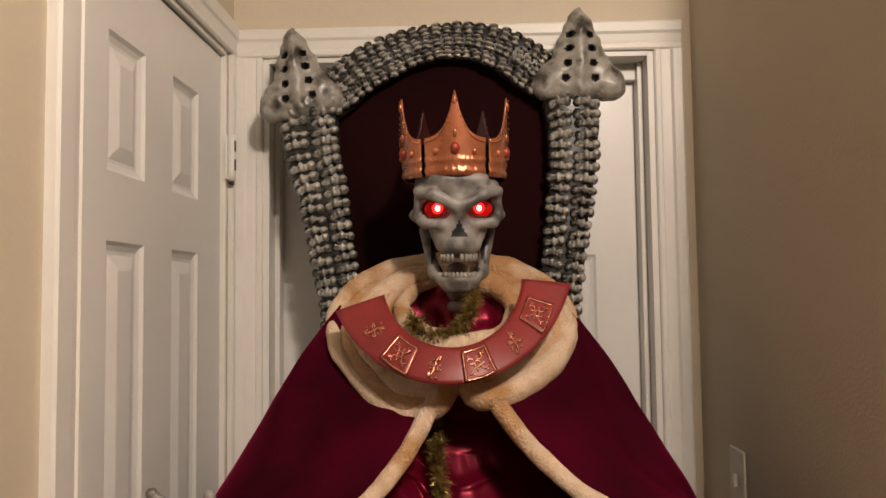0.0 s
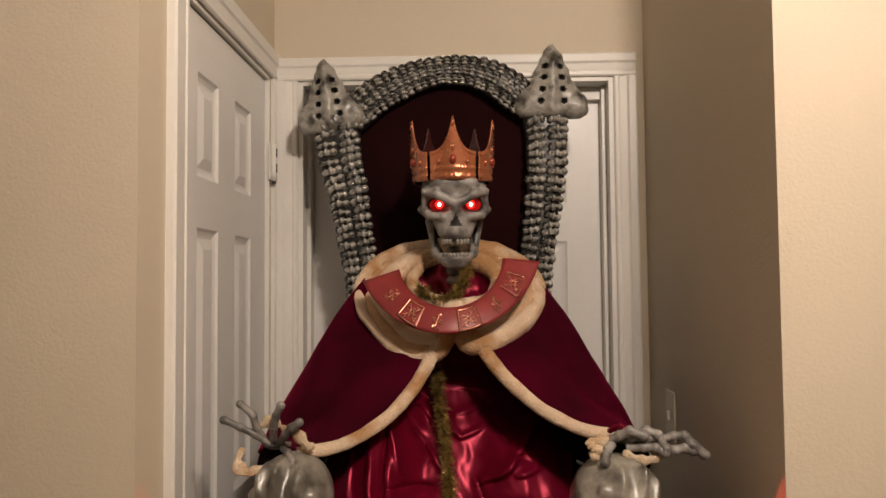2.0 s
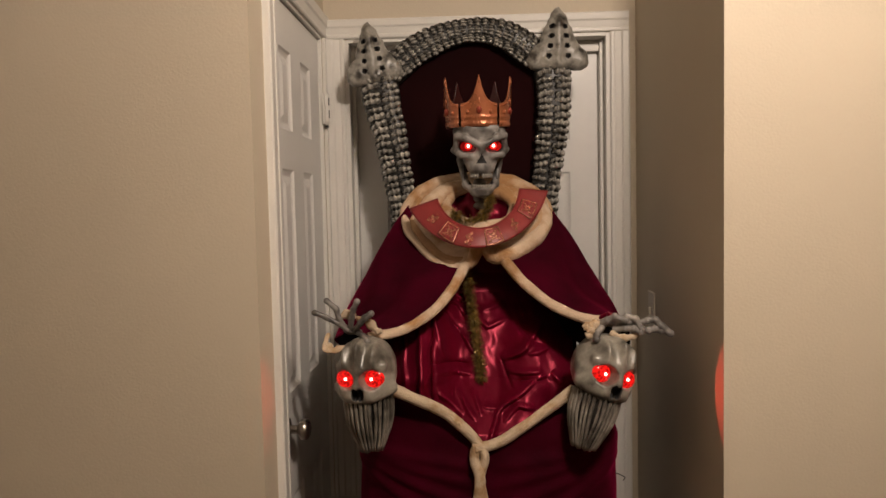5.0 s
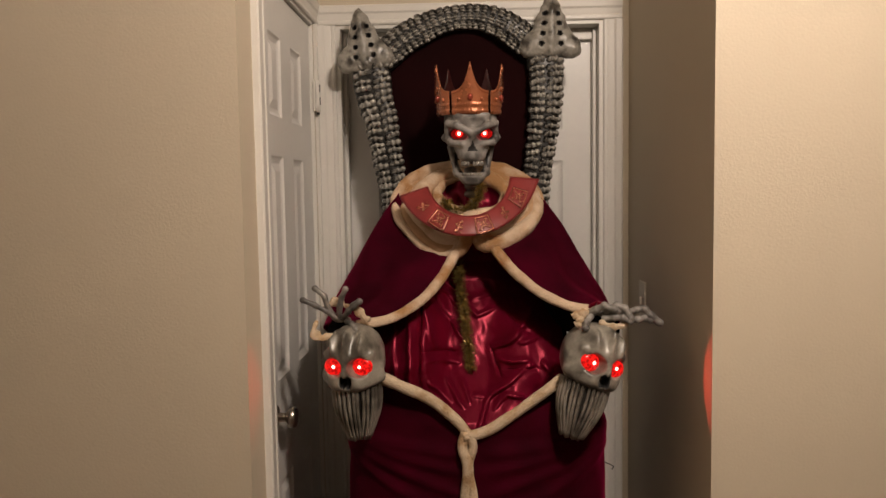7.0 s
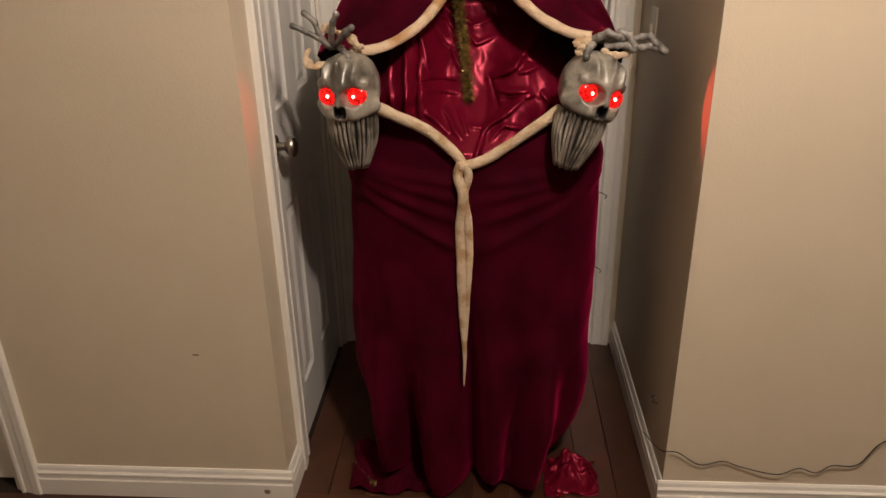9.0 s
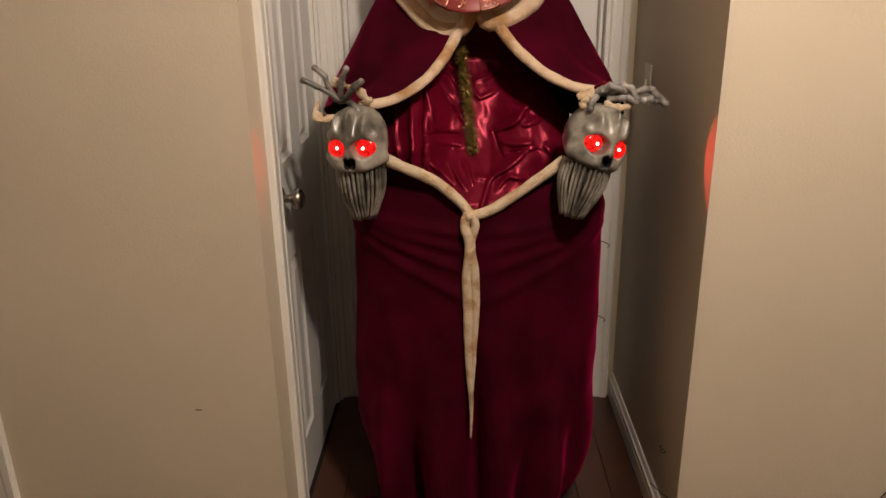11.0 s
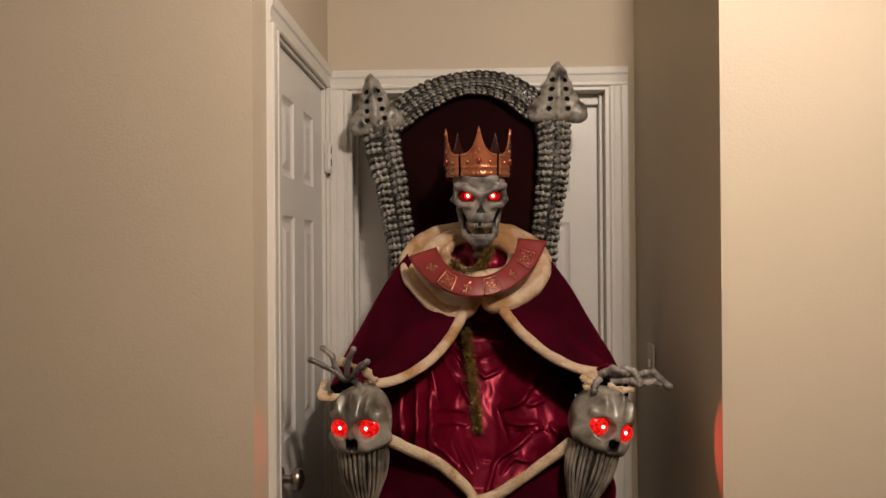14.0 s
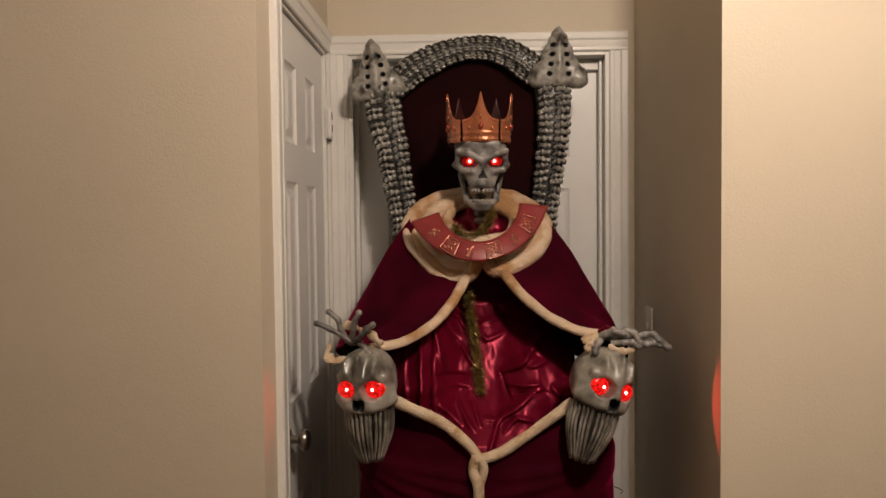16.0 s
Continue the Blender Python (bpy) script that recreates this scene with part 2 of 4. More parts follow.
def add_mesh(bm, verts, quads, m=None, pick=None, mat=0):
    m = m or Matrix()
    made = [bm.verts.new(m @ Vector(p)) for p in verts.tolist()]
    for q in quads:
        try:
            f = bm.faces.new([made[i] for i in q])
        except ValueError:
            continue
        f.smooth = True
        f.material_index = pick(np.mean(verts[list(q)], axis=0)) if pick else mat


def ball(x, y, z, c, r):
    """Rough distance to an ellipsoid."""
    k = np.sqrt(((x - c[0]) / r[0]) ** 2 + ((y - c[1]) / r[1]) ** 2 + ((z - c[2]) / r[2]) ** 2)
    return (k - 1) * min(r)


def capsule(x, y, z, a, b, r):
    """Distance to a rounded bar from a to b."""
    a, b = np.array(a, float), np.array(b, float)
    d = b - a
    t = np.clip(((x - a[0]) * d[0] + (y - a[1]) * d[1] + (z - a[2]) * d[2]) / d.dot(d), 0, 1)
    return np.sqrt((x - a[0] - t * d[0]) ** 2 + (y - a[1] - t * d[1]) ** 2 + (z - a[2] - t * d[2]) ** 2) - r


def melt(a, b, k):
    h = np.clip(0.5 + 0.5 * (b - a) / k, 0, 1)
    return b * (1 - h) + a * h - k * h * (1 - h)


def cut(a, b, k):
    return -melt(-a, b, k)


def structure(name, bm, mat, label, category, smooth=False):
    return tagged(part(name, bm, mat, None, "", smooth), label, category, "", "structure")


def bar(name, lo, hi, mat, parent=None, bevel=0.0, label="", seg=2):
    bm = bmesh.new()
    box(bm, lo, hi, bevel, 0, seg)
    return part(name, bm, mat, parent, label)


# ---- the hall and its alcove ----
XL, XR, YB, YF, H = -0.392, 0.613, 1.560, 0.710, 2.64
# Ceiling and end walls are unseen; their distances set the bounced light.
W0, W1, Y0 = -2.0, 3.0, -4.2

bm = bmesh.new()
box(bm, (W0 - 0.1, Y0 - 0.1, H), (W1 + 0.1, YB + 0.5, H + 0.1))
structure("ceiling", bm, CEIL, "unseen plain off-white textured ceiling added over the hall", "ceiling")

bm = bmesh.new()
box(bm, (W0 - 0.1, Y0 - 0.1, -0.05), (W1 + 0.1, YB + 0.5, -0.006))
floor = structure("floor", bm, GAP, "dark brown wooden plank floor of hall and alcove", "floor")


def wall(name, boxes, label):
    bm = bmesh.new()
    for lo, hi in boxes:
        box(bm, lo, hi)
    return structure(name, bm, WALL, label, "wall")


# the back wall has the opening of the far door, the wall at XL that of the side door
DX0, DX1, DH = -0.322, 0.528, 2.035
SY0, SY1 = 0.900, 1.512
wall("wall_north", [((XL, YB, 0), (DX0, YB + 0.115, H)), ((DX1, YB, 0), (XR, YB + 0.115, H)), ((DX0, YB, DH), (DX1, YB + 0.115, H))], "beige textured wall round the far white door")
wall("wall_west_of_alcove", [((XL - 0.115, YF, 0), (XL, SY0, H)), ((XL - 0.115, SY1, 0), (XL, YB + 0.115, H)), ((XL - 0.115, SY0, DH), (XL, SY1, H))], "beige side wall of the alcove round the white door")
wall("wall_east_of_alcove", [((XR, YF, 0), (XR + 0.115, YB + 0.115, H))], "shaded beige side wall of the alcove")
wall("wall_front_west", [((-1.165, YF, 0), (XL - 0.115, YF + 0.115, H)), ((W0, YF, DH), (-1.165, YF + 0.115, H))], "beige textured wall beside the alcove")
wall("wall_front_east", [((XR + 0.115, YF, 0), (W1, YF + 0.115, H))], "lit beige textured wall beside the alcove")
wall("wall_east", [((W1, Y0, 0), (W1 + 0.1, YF + 0.1, H))], "unseen beige wall added to close the hall")
wall("wall_west", [((W0 - 0.1, Y0, 0), (W0, YF + 0.1, H))], "unseen beige wall added to close the hall")
wall("wall_south", [((W0 - 0.1, Y0 - 0.1, 0), (W1 + 0.1, Y0, H))], "unseen beige wall added to close the hall")


def moulding(name, a, b, out, height, label="white painted baseboard with a stepped top"):
    """A baseboard from a to b on the floor, standing out of the wall along out."""
    a, b, out = Vector((*a, 0)), Vector((*b, 0)), Vector((*out, 0))
    prof = [(0, 0), (0.013, 0), (0.013, 0.052), (0.0105, 0.056), (0.0105, 0.066), (0.0125, 0.070), (0.0125, 0.074), (0.008, 0.080), (0.006, 0.090), (0.003, height), (0, height)]
    bm = bmesh.new()
    rows = [[bm.verts.new(p + out * d + Vector((0, 0, h))) for d, h in prof] for p in (a, b)]
    n = len(prof)
    for k in range(n):
        bm.faces.new((rows[0][k], rows[0][(k + 1) % n], rows[1][(k + 1) % n], rows[1][k]))
    bm.faces.new(rows[0]), bm.faces.new(rows[1][::-1])
    return structure(name, bm, WHITE, label, "baseboard")


moulding("baseboard_front_west", (-1.098, YF), (XL + 0.013, YF), (0, -1), 0.096)
moulding("baseboard_front_east", (XR - 0.013, YF), (W1, YF), (0, -1), 0.096)
moulding("baseboard_alcove_west", (XL, YF - 0.002), (XL, 0.820), (1, 0), 0.096)
moulding("baseboard_alcove_east", (XR, YF - 0.002), (XR, YB), (-1, 0), 0.096)


def casing_run(parent, origin, along, up, out, length, width=0.062):
    """A casing board of stepped profile, from origin along 'along'; its width runs along 'up', its depth along 'out'."""
    o, along, up, out = (Vector(q) for q in (origin, along, up, out))
    prof = [(0, 0), (0, 0.009), (0.004, 0.012), (0.012, 0.012), (0.015, 0.009), (0.020, 0.010), (0.034, 0.012), (0.040, 0.016), (width - 0.004, 0.018), (width, 0.014), (width, 0)]
    bm = bmesh.new()
    ends = []
    for s in (0, 1):
        ends.append([bm.verts.new(o + along * ((length + 0.0 * w) * s) + up * w + out * d) for w, d in prof])
    n = len(prof)
    for k in range(n):
        bm.faces.new((ends[0][k], ends[0][(k + 1) % n], ends[1][(k + 1) % n], ends[1][k]))
    bm.faces.new(ends[0]), bm.faces.new(ends[1][::-1])
    return part("casing", bm, WHITE, parent)


def panel_door(name, width, label, cols, rows, height=2.025, thick=0.035):
    """A six-panel door in its own frame: x along its width, front face at y = 0 looking to -y, z up."""
    door = thing(name, label, "door", kind="structure")
    bm = bmesh.new()
    xs = sorted({0, width, *[c for col in cols for c in col]})
    zs = sorted({0.008, height, *[r for row in rows for r in row]})
    hole = lambda x, z: any(a < x < b for a, b in cols) and any(a < z < b for a, b in rows)
    vert = lambda x, z, y: bm.verts.new((x, y, z))
    for x0, x1 in zip(xs, xs[1:]):
        for z0, z1 in zip(zs, zs[1:]):
            if not hole((x0 + x1) / 2, (z0 + z1) / 2):
                bm.faces.new([vert(x, z, 0) for x, z in ((x0, z0), (x1, z0), (x1, z1), (x0, z1))])
    box(bm, (0, 0.012, 0.008), (width, thick, height))
    for q in ((0, 0.008, 0, height), (width, 0.008, width, height), (0, height, width, height), (0, 0.008, width, 0.008)):
        a, b = (q[0], q[1]), (q[2], q[3])
        bm.faces.new([bm.verts.new(p) for p in ((a[0], 0, a[1]), (b[0], 0, b[1]), (b[0], 0.012, b[1]), (a[0], 0.012, a[1]))])
    part("slab", bm, DOOR, door)
    for x0, x1 in cols:
        for z0, z1 in rows:
            bm = bmesh.new()
            loops = []
            for inset, depth in ((0, 0), (0.006, 0.005), (0.014, 0.008), (0.020, 0.0085), (0.040, 0.002), (0.043, 0.0015)):
                loops.append([bm.verts.new(p) for p in ((x0 + inset, depth, z0 + inset), (x1 - inset, depth, z0 + inset), (x1 - inset, depth, z1 - inset), (x0 + inset, depth, z1 - inset))])
            for a, b in zip(loops, loops[1:]):
                for k in range(4):
                    bm.faces.new((a[k], a[(k + 1) % 4], b[(k + 1) % 4], b[k]))
            bm.faces.new(loops[-1])
            part("panel", bm, DOOR, door)
    return door


# side door of the alcove, shut, hinged at the far end
ROWS6 = ((0.18, 0.745), (1.015, 1.597), (1.700, 1.910))
side_door = panel_door("door_1", 0.590, "shut white six-panel door with a nickel knob", ((0.090, 0.218), (0.332, 0.460)), ROWS6)
side_door.matrix_world = pose(XL - 0.010, 0.911, 0, 0, 0, 90)
frame1 = thing("door_frame_1", "white painted casing round the side door", "door frame", kind="structure")
bar("jamb", (XL - 0.115, SY0, 0), (XL + 0.001, SY0 + 0.009, DH), WHITE, frame1, 0.001)
bar("jamb", (XL - 0.115, SY1 - 0.009, 0), (XL + 0.001, SY1, DH), WHITE, frame1, 0.001)
bar("head_jamb", (XL - 0.115, SY0, DH - 0.006), (XL + 0.001, SY1, DH + 0.004), WHITE, frame1, 0.001)
casing_run(frame1, (XL, 0.902, 0), (0, 0, 1), (0, -1, 0), (1, 0, 0), DH + 0.003, 0.080)
casing_run(frame1, (XL, 1.524, 0), (0, 0, 1), (0, 1, 0), (1, 0, 0), DH + 0.003, 0.035)
casing_run(frame1, (XL, 0.822, DH + 0.004), (0, 1, 0), (0, 0, 1), (1, 0, 0), 0.736, 0.070)

hinge = new("hinge")
hinge.parent = frame1
bm = bmesh.new()
tube(bm, [(0.008, 0, 0), (0.008, 0, 0.10)], 0.0085, 4, 14)
part("barrel", bm, WHITE, hinge)
bar("leaf", (-0.002, -0.020, 0.002), (0.003, -0.004, 0.098), WHITE, hinge, 0.001)
# Raised black bars stand in for the shade inside the hinge slots.
for z in (0.022, 0.062):
    bar("slot", (0.0145, -0.0050, z), (0.0172, -0.0020, z + 0.024), PIT, hinge)
bar("pin_cap", (0.003, -0.005, -0.008), (0.013, 0.005, -0.001), WASH, hinge, 0.002)
hinge.location = (XL + 0.004, 1.512, 1.758)

knob = new("knob")
knob.parent = side_door
knob.matrix_local = pose(0.040, 0, 0.935, 0, 0, -90)


def lathe(bm, prof, n=24, mat=0, m=None):
    m = m or Matrix()
    rows = [[bm.verts.new(m @ Vector((r * math.cos(2 * math.pi * k / n), r * math.sin(2 * math.pi * k / n), h))) for k in range(n)] for r, h in prof]
    for a, b in zip(rows, rows[1:]):
        for k in range(n):
            f = bm.faces.new((a[k], a[(k + 1) % n], b[(k + 1) % n], b[k]))
            f.smooth, f.material_index = True, mat


bm = bmesh.new()
lathe(bm, [(0.0005, 0.0005), (0.031, 0.0005), (0.032, 0.004), (0.028, 0.008), (0.013, 0.010)], 28, 0, pose(0, 0, 0, 0, 90, 0))
part("rose", bm, NICKEL, knob)
bm = bmesh.new()
lathe(bm, [(0.012, 0.008), (0.011, 0.030), (0.016, 0.034), (0.026, 0.040), (0.0275, 0.048), (0.025, 0.056), (0.017, 0.061), (0.0005, 0.062)], 28, 0, pose(0, 0, 0, 0, 90, 0))
part("grip", bm, NICKEL, knob)

# far door, set deep in its frame
far_door = panel_door("door_2", 0.826, "shut white six-panel door behind the throne", ((0.103, 0.360), (0.465, 0.722)), ROWS6, 2.02)
far_door.matrix_world = pose(DX0 + 0.012, YB + 0.085, 0)
frame2 = thing("door_frame_2", "white painted deep frame of the far door", "door frame", kind="structure")
bar("jamb", (DX0 - 0.004, YB - 0.002, 0), (DX0 + 0.010, YB + 0.115, DH), WHITE, frame2, 0.001)
bar("jamb", (DX1 - 0.010, YB - 0.002, 0), (DX1 + 0.004, YB + 0.115, DH), WHITE, frame2, 0.001)
bar("head_jamb", (DX0 + 0.010, YB - 0.002, DH - 0.010), (DX1 - 0.010, YB + 0.115, DH + 0.004), WHITE, frame2, 0.001)
bar("stop", (DX1 - 0.022, YB + 0.045, 0), (DX1 - 0.010, YB + 0.083, DH - 0.010), WHITE, frame2, 0.002)
bar("stop", (DX0 + 0.010, YB + 0.045, 0), (DX0 + 0.022, YB + 0.083, DH - 0.010), WHITE, frame2, 0.002)
bar("stop", (DX0 + 0.022, YB + 0.060, DH - 0.046), (DX1 - 0.022, YB + 0.083, DH - 0.010), WHITE, frame2, 0.002)
casing_run(frame2, (DX0 - 0.003, YB, 0), (0, 0, 1), (-1, 0, 0), (0, -1, 0), DH + 0.001, 0.060)
casing_run(frame2, (DX1 + 0.003, YB, 0), (0, 0, 1), (1, 0, 0), (0, -1, 0), DH + 0.001, 0.061)
casing_run(frame2, (DX0 - 0.063, YB, DH + 0.002), (1, 0, 0), (0, 0, 1), (0, -1, 0), 0.975)
# Unseen black sheet added behind the door to keep its gaps dark.
bar("backing", (DX0, YB + 0.125, 0), (DX1, YB + 0.14, DH), PIT, frame2)

# the white door further along the hall
hall_door = panel_door("door_3", 0.760, "white door at the end of the hall wall", ((0.10, 0.325), (0.435, 0.66)), ROWS6)
hall_door.matrix_world = pose(-1.165 - 0.765, YF + 0.04, 0)
frame3 = thing("door_frame_3", "white painted casing of the hall door", "door frame", kind="structure")
casing_run(frame3, (-1.162, YF, 0), (0, 0, 1), (1, 0, 0), (0, -1, 0), DH + 0.001, 0.064)
casing_run(frame3, (-1.935, YF, 0), (0, 0, 1), (-1, 0, 0), (0, -1, 0), DH + 0.001, 0.064)
casing_run(frame3, (-1.999, YF, DH + 0.002), (1, 0, 0), (0, 0, 1), (0, -1, 0), 0.90)
bar("jamb", (-1.178, YF, 0), (-1.166, YF + 0.115, DH), WHITE, frame3)

# light switch on the shaded wall
plate = thing("light_switch", "beige plastic switch plate on the shaded wall", "light switch", (XR, 1.345, 1.165))
bar("plate", (-0.006, -0.036, -0.058), (-0.0005, 0.036, 0.058), PLATE, plate, 0.0025)
bar("toggle", (-0.013, -0.005, -0.010), (-0.006, 0.005, 0.012), PLATE, plate, 0.0015)


# ---- the throne ----
def wpart(name, bm, mats, parent, label="", smooth=False):
    """A part given in world places."""
    ob = part(name, bm, mats, parent, label, smooth)
    m = Matrix.Translation(parent.location)
    if parent.parent:
        m = Matrix.Translation(parent.parent.location) @ m
    ob.matrix_parent_inverse = m.inverted()
    return ob


throne = thing("throne", "tall grey plastic throne with spine-like posts and dark maroon back", "throne", (0.085, 1.30, 0))


def vertebra_mesh(name, k):
    def field(x, y, z):
        d = ball(x, y, z, (0, 0, 0), (0.0150, 0.012, 0.0062))
        for s in (-1, 1):
            d = melt(d, ball(x, y, z, (s * 0.0150, -0.003, 0.0012 * k), (0.0070, 0.011, 0.0098)), 0.003)
            d = cut(d, ball(x, y, z, (s * 0.0074, -0.012, -0.0030 + 0.001 * k), (0.0042, 0.008, 0.0048)), 0.002)
        d = melt(d, ball(x, y, z, (0.0006 * k, -0.009, 0.001), (0.0040, 0.008, 0.0100)), 0.003)
        return d
    verts, quads = carve(field, (-0.028, -0.024, -0.016), (0.028, 0.018, 0.016), 0.0029)
    bm = bmesh.new()
    add_mesh(bm, verts, quads)
    me = bpy.data.meshes.new(name)
    bm.to_mesh(me)
    bm.free()
    me.materials.append(FRAME)
    return me


VERTEBRAE = [vertebra_mesh("vertebra", k) for k in (-1.5, 0.5, 1.5)]


def spine(name, points, width, depth_y, rows, cols=2):
    """A dark core along points (x, z) with rows of vertebrae on its front."""
    bm = bmesh.new()
    # Black core: wash paint plus the shade of gaps between vertebrae, in one colour.
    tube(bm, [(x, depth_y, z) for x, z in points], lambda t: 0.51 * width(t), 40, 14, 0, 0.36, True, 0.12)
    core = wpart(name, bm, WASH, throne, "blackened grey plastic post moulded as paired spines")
    fine = np.array([p for p in spline([(x, depth_y, z) for x, z in points], 400) if p[2] > 1.24])
    gone = np.concatenate(([0], np.cumsum(np.linalg.norm(np.diff(fine, axis=0), axis=1))))
    path = [np.array([np.interp(q, gone, fine[:, i]) for i in range(3)]) for q in np.linspace(0, gone[-1], rows * 4 + 1)]
    rnd = random.Random(name + str(points[0][0]))
    for r in range(rows):
        p, q = path[r * 4 + 1], path[r * 4 + 3]
        d = (q - p) / np.linalg.norm(q - p)
        across = np.array((d[2], 0, -d[0]))
        turn = math.degrees(math.atan2(d[0], d[2]))
        w = width(0.45 + 0.55 * r / rows if name == 'post' else r / rows)
        for c in range(cols):
            off = (c - (cols - 1) / 2) * w / cols
            at = (p + q) / 2 + across * off + np.array((0, -0.36 * 0.42 * w + 0.004 * abs(off) / w, 0))
            k = 1.06 * w / cols / 0.046 * rnd.uniform(0.88, 1.1)
            tall = 1.0 * rnd.uniform(0.85, 1.18)
            ob = new("vertebra", VERTEBRAE[rnd.randrange(3)])
            ob.parent = core
            ob.matrix_basis = pose(*at, rnd.uniform(-22, 22), turn + rnd.uniform(-13, 13), rnd.uniform(-16, 16)) @ Matrix.Diagonal((k, 1.0, tall, 1))
    return core


spine("post", [(-0.132, 0.55), (-0.132, 1.302), (-0.136, 1.48), (-0.145, 1.553), (-0.158, 1.642), (-0.173, 1.732), (-0.192, 1.803), (-0.2, 1.896)], lambda t: 0.075 + 0.045 * max(0, (t - 0.55) / 0.45) ** 0.8, 1.452, 30)
spine("post", [(0.298, 0.55), (0.298, 1.302), (0.301, 1.478), (0.31, 1.567), (0.323, 1.654), (0.33, 1.725), (0.335, 1.777), (0.336, 1.846), (0.335, 1.926)], lambda t: 0.082 + 0.032 * max(0, (t - 0.55) / 0.45), 1.447, 31)
spine("arch", [(-0.172, 1.901), (-0.132, 1.939), (-0.068, 1.983), (0.029, 2.022), (0.117, 2.029), (0.189, 2.013), (0.243, 1.98), (0.288, 1.941)], lambda t: 0.084 + 0.010 * math.sin(9 * t), 1.455, 24, 3)


def finial(at, lean, width):
    def field(x, y, z):
        d = ball(x, y, z, (0, 0, 0.055), (0.050, 0.034, 0.075))
        d = melt(d, ball(x, y, z, (0, 0, 0.125), (0.020, 0.018, 0.045)), 0.025)
        for s in (-1, 1):
            d = melt(d, ball(x, y, z, (s * 0.048, 0, 0.022), (0.034, 0.028, 0.034)), 0.020)
            d = melt(d, ball(x, y, z, (s * 0.066, 0, 0.004), (0.018, 0.020, 0.020)), 0.018)
        d = melt(d, ball(x, y, z, (0, -0.028, 0.06), (0.011, 0.014, 0.08)), 0.012)
        d = melt(d, capsule(x, y, z, (-0.060, -0.004, 0.004), (0.060, -0.004, 0.004), 0.016), 0.016)
        d = d + 0.0014 * np.sin(x * 120 + z * 60) * np.sin(z * 150 - x * 40) + 0.0007 * np.sin(x * 260) * np.sin(z * 240)
        for s in (-1, 1):
            for k in range(4):
                h = 0.020 + 0.030 * k
                d = cut(d, ball(x, y, z, (s * (0.027 - 0.0032 * k), -0.034 + 0.003 * k, h), (0.0066 - 0.0004 * k, 0.022, 0.0066)), 0.004)
        return d
    verts, quads = carve(field, (-0.095, -0.060, -0.025), (0.095, 0.050, 0.185), 0.0042)

    # Black over each hole paints in the shade inside it.
    def pick(c):
        for s in (-1, 1):
            for k in range(4):
                if ((c[0] - s * (0.027 - 0.0032 * k)) / 0.0082) ** 2 + ((c[2] - 0.020 - 0.030 * k) / 0.0082) ** 2 < 1 and c[1] < 0:
                    return 1
        return 0
    bm = bmesh.new()
    add_mesh(bm, verts, quads, pose(*at, 0, lean, 0) @ Matrix.Diagonal((width, 1, 1, 1)), pick)
    wpart("finial", bm, [FINIAL, PIT], throne, "mottled grey pointed finial with rows of dark holes")


finial((-0.211, 1.445, 1.893), -8, 1.02)
finial((0.35, 1.437, 1.917), 1, 1.08)

bm = bmesh.new()
ARCHED = spline([(-0.163, 1.896), (-0.068, 1.98), (0.029, 2.014), (0.117, 2.023), (0.189, 2.005), (0.312, 1.926)], 40)


def back_cloth(u, v):
    x = -0.163 + 0.475 * u
    top = np.interp(x, [p[0] for p in ARCHED], [p[1] for p in ARCHED])
    z = 0.85 + (top - 0.85) * v
    return (x, 1.474 + 0.006 * noise.noise(Vector((x * 6, z * 4, 0))) + 0.003 * math.sin(x * 40 + 3 * noise.noise(Vector((x * 3, z * 3, 5)))), z)


sheet(bm, back_cloth, 40, 40, 0.006)
wpart("back_panel", bm, PANEL, throne, "dark maroon cloth back of the throne")
bm = bmesh.new()
box(bm, (-0.19, 1.02, 0.02), (0.36, 1.38, 0.62), 0.02)
wpart("seat_box", bm, BLACK, throne, "black cloth covered seat base")
# Made-up black panel: stands for the shade in the gaps beside the gown.
bm = bmesh.new()
box(bm, (-0.165, 1.26, 0.60), (0.375, 1.30, 1.30), 0.01)
wpart("rear_dark_panel", bm, BLACK, throne, "black panel added inside the throne to darken gaps behind the gown")
for x in (-0.215, 0.400):
    bm = bmesh.new()
    tube(bm, [(x * 0.9 + 0.01, 1.44, 1.02), (x, 1.20, 1.06), (x, 0.90, 1.08)], 0.030, 16, 10)
    wpart("armrest", bm, WASH, throne)


